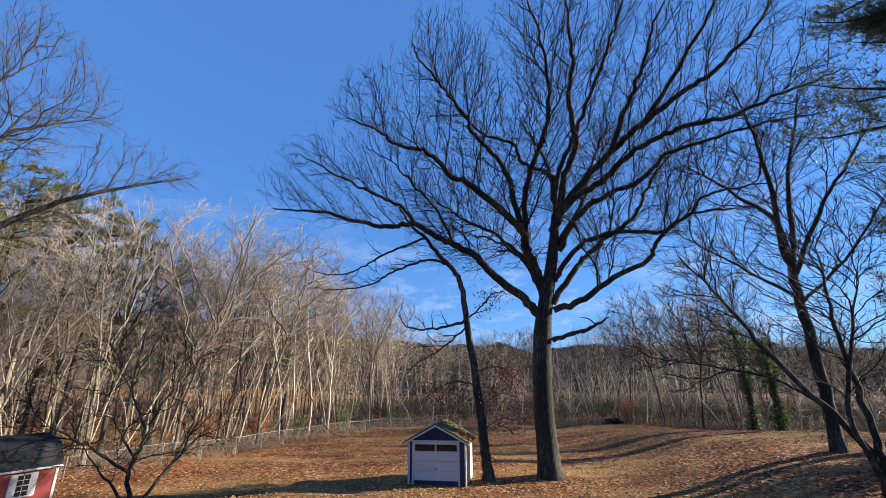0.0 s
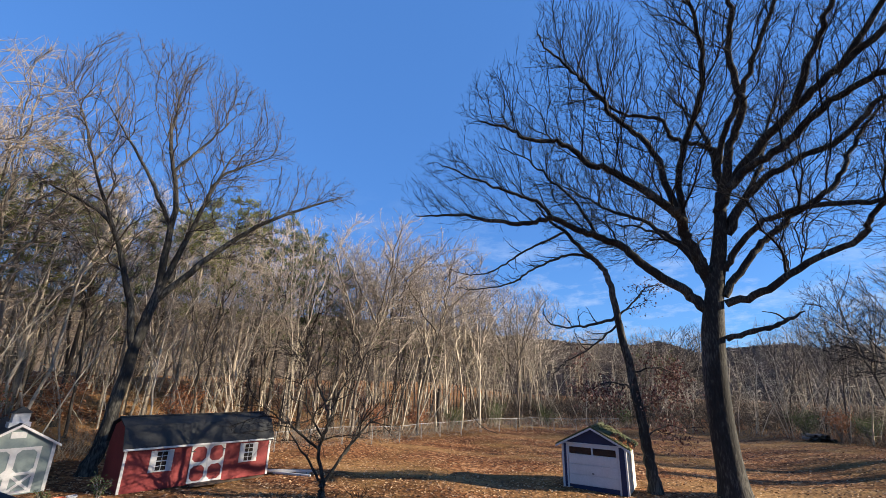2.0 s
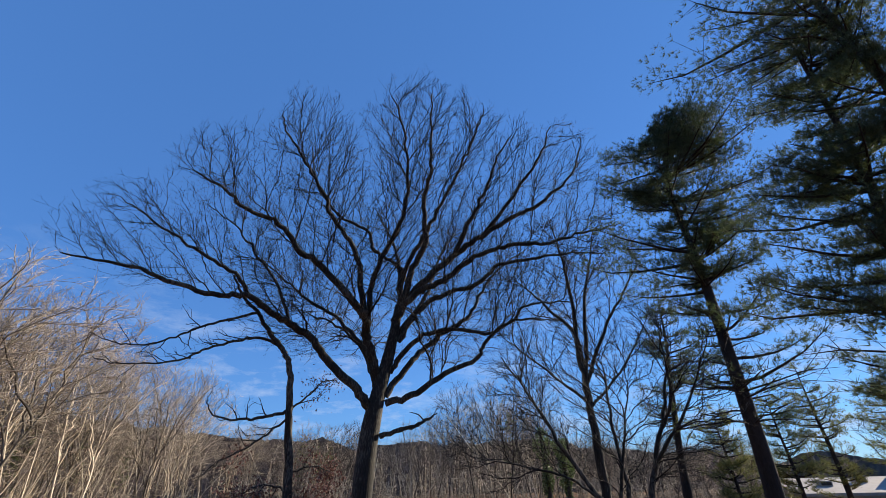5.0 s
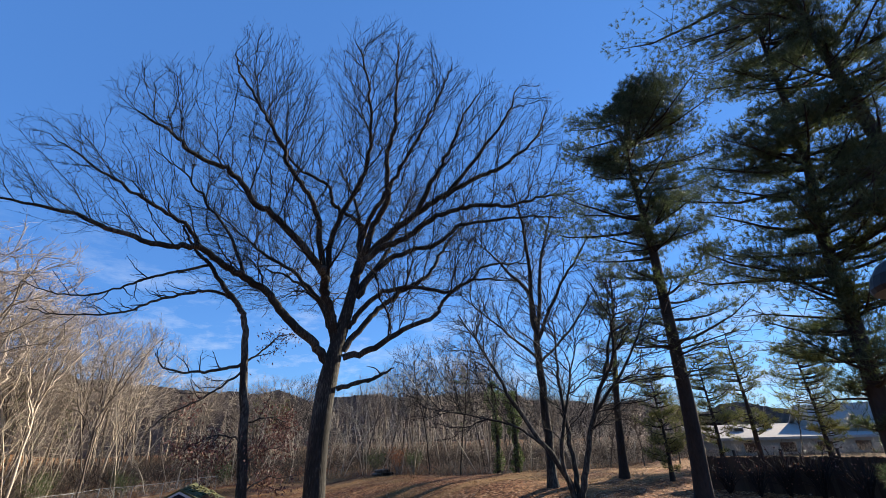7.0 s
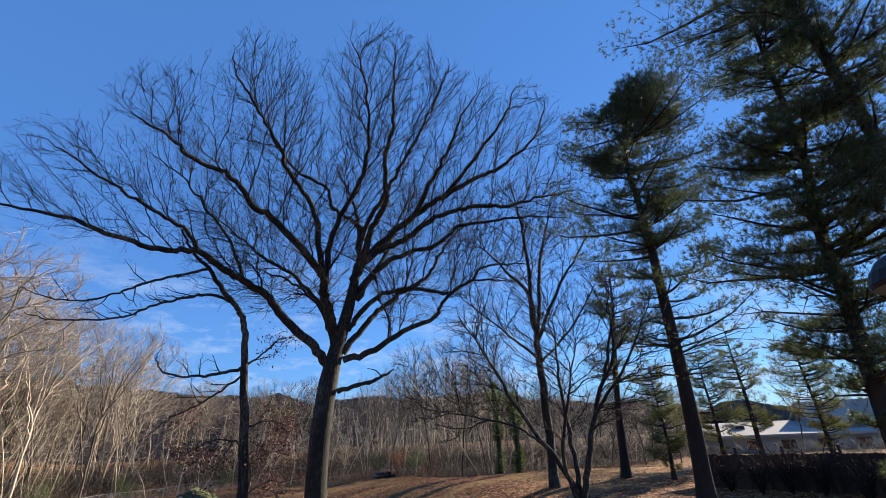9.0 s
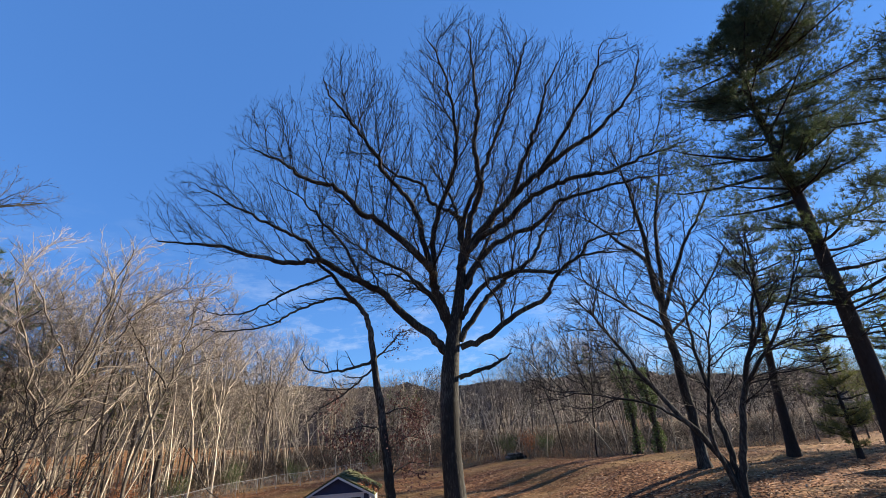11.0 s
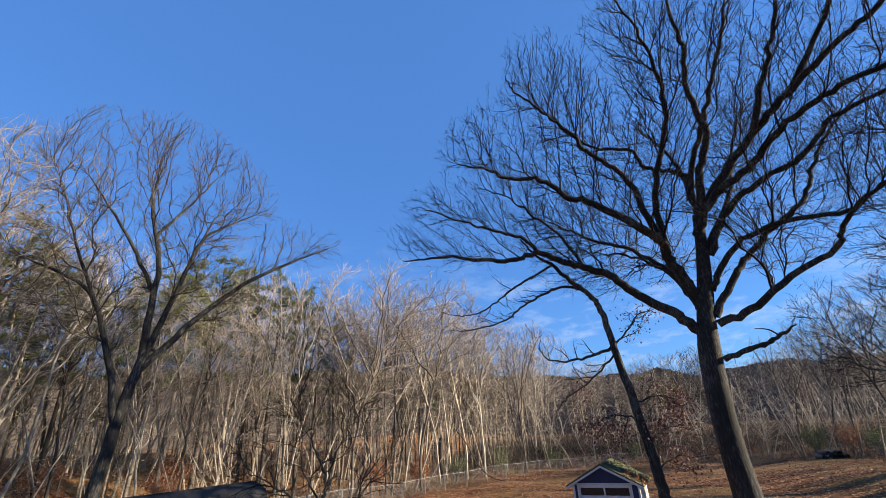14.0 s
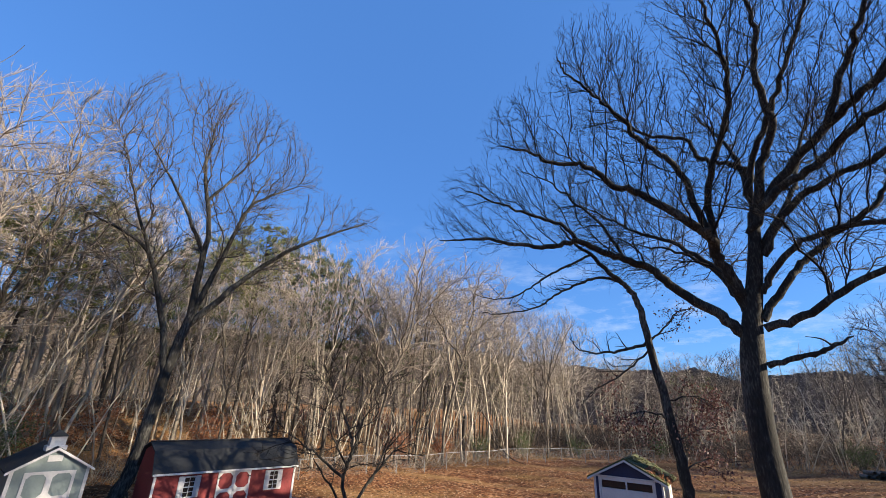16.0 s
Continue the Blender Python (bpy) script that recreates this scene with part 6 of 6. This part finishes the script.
pine("bank_pine", at_azimuth(49.4, 34), -49.4, 15.5, [(-0.5, 0, -0.1), (-0.2, 0, 4.0), (0.3, 0, 8.0), (0.9, 0, 12.0), (1.1, 0, 14.6)], 0.3, 6,
     [(5.6, 2.2, 2.8, 0.5), (7.0, 2.6, 3.2, 0.7), (8.4, 3.0, 3.8, 0.9), (9.8, 3.2, 3.6, 1.0), (11.0, 3.0, 3.6, 1.0), (12.2, 2.5, 2.9, 1.0), (13.2, 1.8, 2.0, 0.9), (14.2, 1.0, 1.1, 0.8)],
     0.26, 10, 65, "dark pine with a bare leaning trunk behind the bank", NEEDLES, dead_to=6, per=1.5, sprigs=0.1)
hemlock(53.4, 33, 0.85, 62, NEEDLES_SUNLIT)
hemlock(62.0, 50, 1.45, 63, NEEDLES_SUNLIT)
hemlock(58.6, 44, 1.1, 69, NEEDLES_SUNLIT)
hemlock(67.5, 46, 1.15, 66, NEEDLES_SUNLIT)
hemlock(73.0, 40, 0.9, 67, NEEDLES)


# ---- board fence and buildings past the bank ----
def build_board_fence():
    t = empty("board_fence", pose(0, 0, 0), "dark weathered board fence overgrown with brush", "fence")
    xa, ya = at_azimuth(56.0, 31)
    xb, yb = at_azimuth(80.0, 25)
    L = math.hypot(xb - xa, yb - ya)
    ang = math.degrees(math.atan2(yb - ya, xb - xa))
    n = int(L / 0.2)
    rng = random.Random(2)
    board = None
    for k in range(n):
        f = k / n
        x, y = xa + (xb - xa) * f, ya + (yb - ya) * f
        if board is None:
            bm = bmesh.new()
            prism(bm, [(0, 0), (0.207, 0), (0.207, 1.62), (0.16, 1.66), (0.05, 1.66), (0, 1.62)], -0.012, 0.012)
            ob = part("board", bm, BROWN_BOARD, t)
            board = ob.data
        else:
            ob = part("board", board, None, t)
        ob.matrix_basis = pose(x, y, gz(x, y) - 0.03 + rng.uniform(-0.03, 0.03), rng.uniform(-0.6, 0.6), rng.uniform(-0.25, 0.25), ang)
    for k in range(0, n, 12):
        f = k / n
        x, y = xa + (xb - xa) * f, ya + (yb - ya) * f
        ob = part("post", one_box(-0.05, 0.05, 0.03, 0.13, -0.3, 1.95), BROWN_BOARD, t)
        ob.matrix_basis = pose(x, y, gz(x, y), 0, 0, ang)


build_board_fence()
for k, (az, d, h) in enumerate(((61, 27, 1.7), (63.5, 27, 2.0), (66.0, 26.5, 2.1), (69.0, 25, 1.9), (72.5, 24.5, 2.0), (58.5, 28, 1.4))):
    shrub("bramble", az, d, 1.3, h, 70, 0.1, MAROON, "tangled bramble with a few dark leaves against the fence", 300 + k, stems=26, stem_mat=TWIG, group="brambles")


def low_building():
    x, y = at_azimuth(59.0, 58)
    t = empty("low_building", pose(x, y, gz(x, y) - 0.4, 0, 0, -38), "low building with pale flat roof beyond the fence", "building")
    part("wall", one_box(0, 15, 0, 0.3, 0, 1.9), TAN_WALL, t)
    part("wall", one_box(0.3, 14.7, 10.7, 11, 0, 3.0), TAN_WALL, t)
    for x0 in (0.0, 14.7):
        bm = bmesh.new()
        prism(bm, [(0.3, 0), (11, 0), (11, 3.0), (0.3, 1.9)], 0, 0.3)
        bmesh.ops.transform(bm, matrix=Matrix(((0, 1, 0, x0), (1, 0, 0, 0), (0, 0, 1, 0), (0, 0, 0, 1))), verts=bm.verts)
        part("wall", bm, TAN_WALL, t)
    bm = bmesh.new()
    prism(bm, [(-0.4, 1.9), (11.4, 3.1), (11.4, 3.35), (-0.4, 2.15)], 0, 15.8)
    bmesh.ops.transform(bm, matrix=Matrix(((0, 1, 0, -0.4), (1, 0, 0, 0), (0, 0, 1, 0), (0, 0, 0, 1))), verts=bm.verts)
    part("roof", bm, PALE_ROOF, t, "pale low-pitched roof")
    for x0, y0, h in ((3, 4, 0.5), (7, 6, 0.7), (10.5, 3.5, 0.45), (12.5, 7, 0.6)):
        unit = part("roof_unit", one_box(x0, x0 + 1.1, y0, y0 + 0.9, 2.2 + 0.1 * y0, 2.2 + 0.1 * y0 + h, 0.03), STEEL, t)
        part("grille", one_box(x0 + 0.1, x0 + 1.0, y0 - 0.03, y0, 2.3 + 0.1 * y0, 2.12 + 0.1 * y0 + h, 0), BLACK_METAL, unit)
    for x0 in (2, 5.5, 9, 12.5):
        part("window", one_box(x0, x0 + 1.4, -0.03, 0.0, 0.7, 1.6, 0), DARK_GLASS, t)


def gabled_house():
    x, y = at_azimuth(67.0, 66)
    t = empty("gabled_house", pose(x, y, gz(x, y) - 0.4, 0, 0, -52), "house with pale roof and blue-grey walls beyond the fence", "house")
    part("wall", one_box(0, 12, 0, 0.3, 0, 3.0), GREY_PAINT, t)
    part("wall", one_box(0, 12, 7.7, 8, 0, 3.0), GREY_PAINT, t)
    for x0 in (0.0, 11.7):
        bm = bmesh.new()
        prism(bm, [(0.3, 0), (7.7, 0), (7.7, 3), (4, 4.9), (0.3, 3)], 0, 0.3)
        bmesh.ops.transform(bm, matrix=Matrix(((0, 1, 0, x0), (1, 0, 0, 0), (0, 0, 1, 0), (0, 0, 0, 1))), verts=bm.verts)
        part("gable_wall", bm, GREY_PAINT, t)
    for s in (0, 1):
        bm = bmesh.new()
        e = -0.5 if s == 0 else 8.5
        prism(bm, [(4, 5.0), (e, 2.75), (e, 2.9), (4, 5.18)], -0.4, 12.4)
        bmesh.ops.transform(bm, matrix=Matrix(((0, 1, 0, 0), (1, 0, 0, 0), (0, 0, 1, 0), (0, 0, 0, 1))), verts=bm.verts)
        part("roof", bm, PALE_ROOF, t, "pale sunlit roof slope")
    for x0 in (1.5, 5.0, 8.5):
        w = part("window", one_box(x0, x0 + 1.2, -0.03, 0.0, 1.2, 2.4, 0), DARK_GLASS, t)
        part("window_frame", one_box(x0 - 0.08, x0 + 1.28, -0.05, -0.03, 2.4, 2.48, 0), WHITE, w)


low_building()
gabled_house()


# ---- small things about the yard ----
def white_rails():
    """White posts lying by the end of the barn."""
    for k, (az, d, L, turn, z) in enumerate(((-37.6, 25.6, 2.6, 12, 0.0), (-37.0, 25.0, 2.2, 3, 0.0), (-37.3, 25.3, 2.4, 24, 0.11))):
        x, y = at_azimuth(az, d)
        t = empty("fence_post", pose(x, y, gz(x, y) + z, 0, 0, turn), "white wooden post lying on the leaves", "post", "loose posts")
        part("post", one_box(-L / 2, L / 2, -0.05, 0.05, 0.0, 0.1, 0.01), WHITE, t)


white_rails()


def flower_pot(x, y, r, h, mat, label):
    t = empty("flower_pot", pose(x, y, gz(x, y)), label, "pot")
    bm = bmesh.new()
    turned(bm, [(r * 0.7, 0), (r * 0.95, h * 0.85), (r * 1.08, h * 0.86), (r * 1.08, h), (r * 0.9, h), (r * 0.85, h * 0.8)], 14)
    part("pot", bm, mat, t)


px, py = at_azimuth(-58.2, 22.2)
flower_pot(px, py, 0.22, 0.3, ORANGE, "orange plastic tub on the ground by the barn")
px, py = at_azimuth(-57.2, 22.6)
flower_pot(px, py, 0.17, 0.26, WHITE, "white bucket on the ground by the barn")
shrub("small_bush", -55.2, 22.3, 0.5, 0.9, 260, 0.09, EVERGREEN, "small bush against the gable of the barn", 280, stems=10)
shrub("small_bush", -59.3, 22.6, 0.35, 0.5, 200, 0.08, EVERGREEN, "small green bush between the sheds", 281, stems=8)


def log_pile(az, d, seed):
    rng = np.random.default_rng(seed)
    x, y = at_azimuth(az, d)
    t = empty("log_pile", pose(x, y, gz(x, y), 0, 0, 8), "low heap of cut logs at the edge of the field", "logs")
    k = 0
    for row, n in ((0, 5), (1, 3)):
        for i in range(n):
            a = np.array([(i - n / 2) * 0.42, -0.6 + rng.normal(0, 0.1), 0.16 + row * 0.28])
            b = a + (rng.normal(0, 0.08), 1.2, rng.normal(0, 0.03))
            part("log", joined("log", [tubes([((a, b), (0.17, 0.16))], 8)], GREY_BARK), None, t)


log_pile(20.5, 51, 1)


def covered_grill():
    """A barbecue under a black cover on the deck."""
    x, y = at_azimuth(-71, 3.0)
    t = empty("covered_grill", pose(x, y, 3.14, 0, 0, 20), "barbecue under a black fabric cover on the deck", "grill")
    bm = bmesh.new()
    box(bm, -0.55, 0.55, -0.3, 0.3, 0.0, 1.18, 0.0)
    bmesh.ops.subdivide_edges(bm, edges=bm.edges[:], cuts=4, use_grid_fill=True)
    for v in bm.verts:
        f = v.co.z / 1.18
        v.co.x *= 1.02 - 0.12 * f * f
        v.co.y *= 1.02 - 0.16 * f * f
        v.co.z -= 0.1 * (v.co.x / 0.55) ** 2 * f
        v.co += Vector((math.sin(9 * v.co.z + 4 * v.co.x), math.cos(7 * v.co.z), 0)) * 0.012
    for f in bm.faces:
        f.smooth = True
    part("cover", bm, STRIPE_DARK, t)


covered_grill()


def feeder_dome():
    """A dark dome that hangs from a hooked pole on the deck rail."""
    x, y = at_azimuth(79.6, 1.9)
    t = empty("hanging_feeder", pose(x, y, 0), "dark plastic dome of a hanging bird feeder", "bird feeder")
    bm = bmesh.new()
    turned(bm, [(0.155, 5.15), (0.16, 5.165), (0.15, 5.2), (0.125, 5.235), (0.08, 5.262), (0.02, 5.275)], 28)
    part("dome", bm, BLACK_METAL, t)
    hook = spline([(0.3, -0.02, 3.14), (0.3, -0.02, 5.3), (0.22, -0.01, 5.52), (0.08, 0, 5.55), (0, 0, 5.42), (0, 0, 5.27)], 6)
    part("hook", joined("hook", [tubes([(hook, np.full(len(hook), 0.008))], 6)], BLACK_METAL), None, t)


feeder_dome()
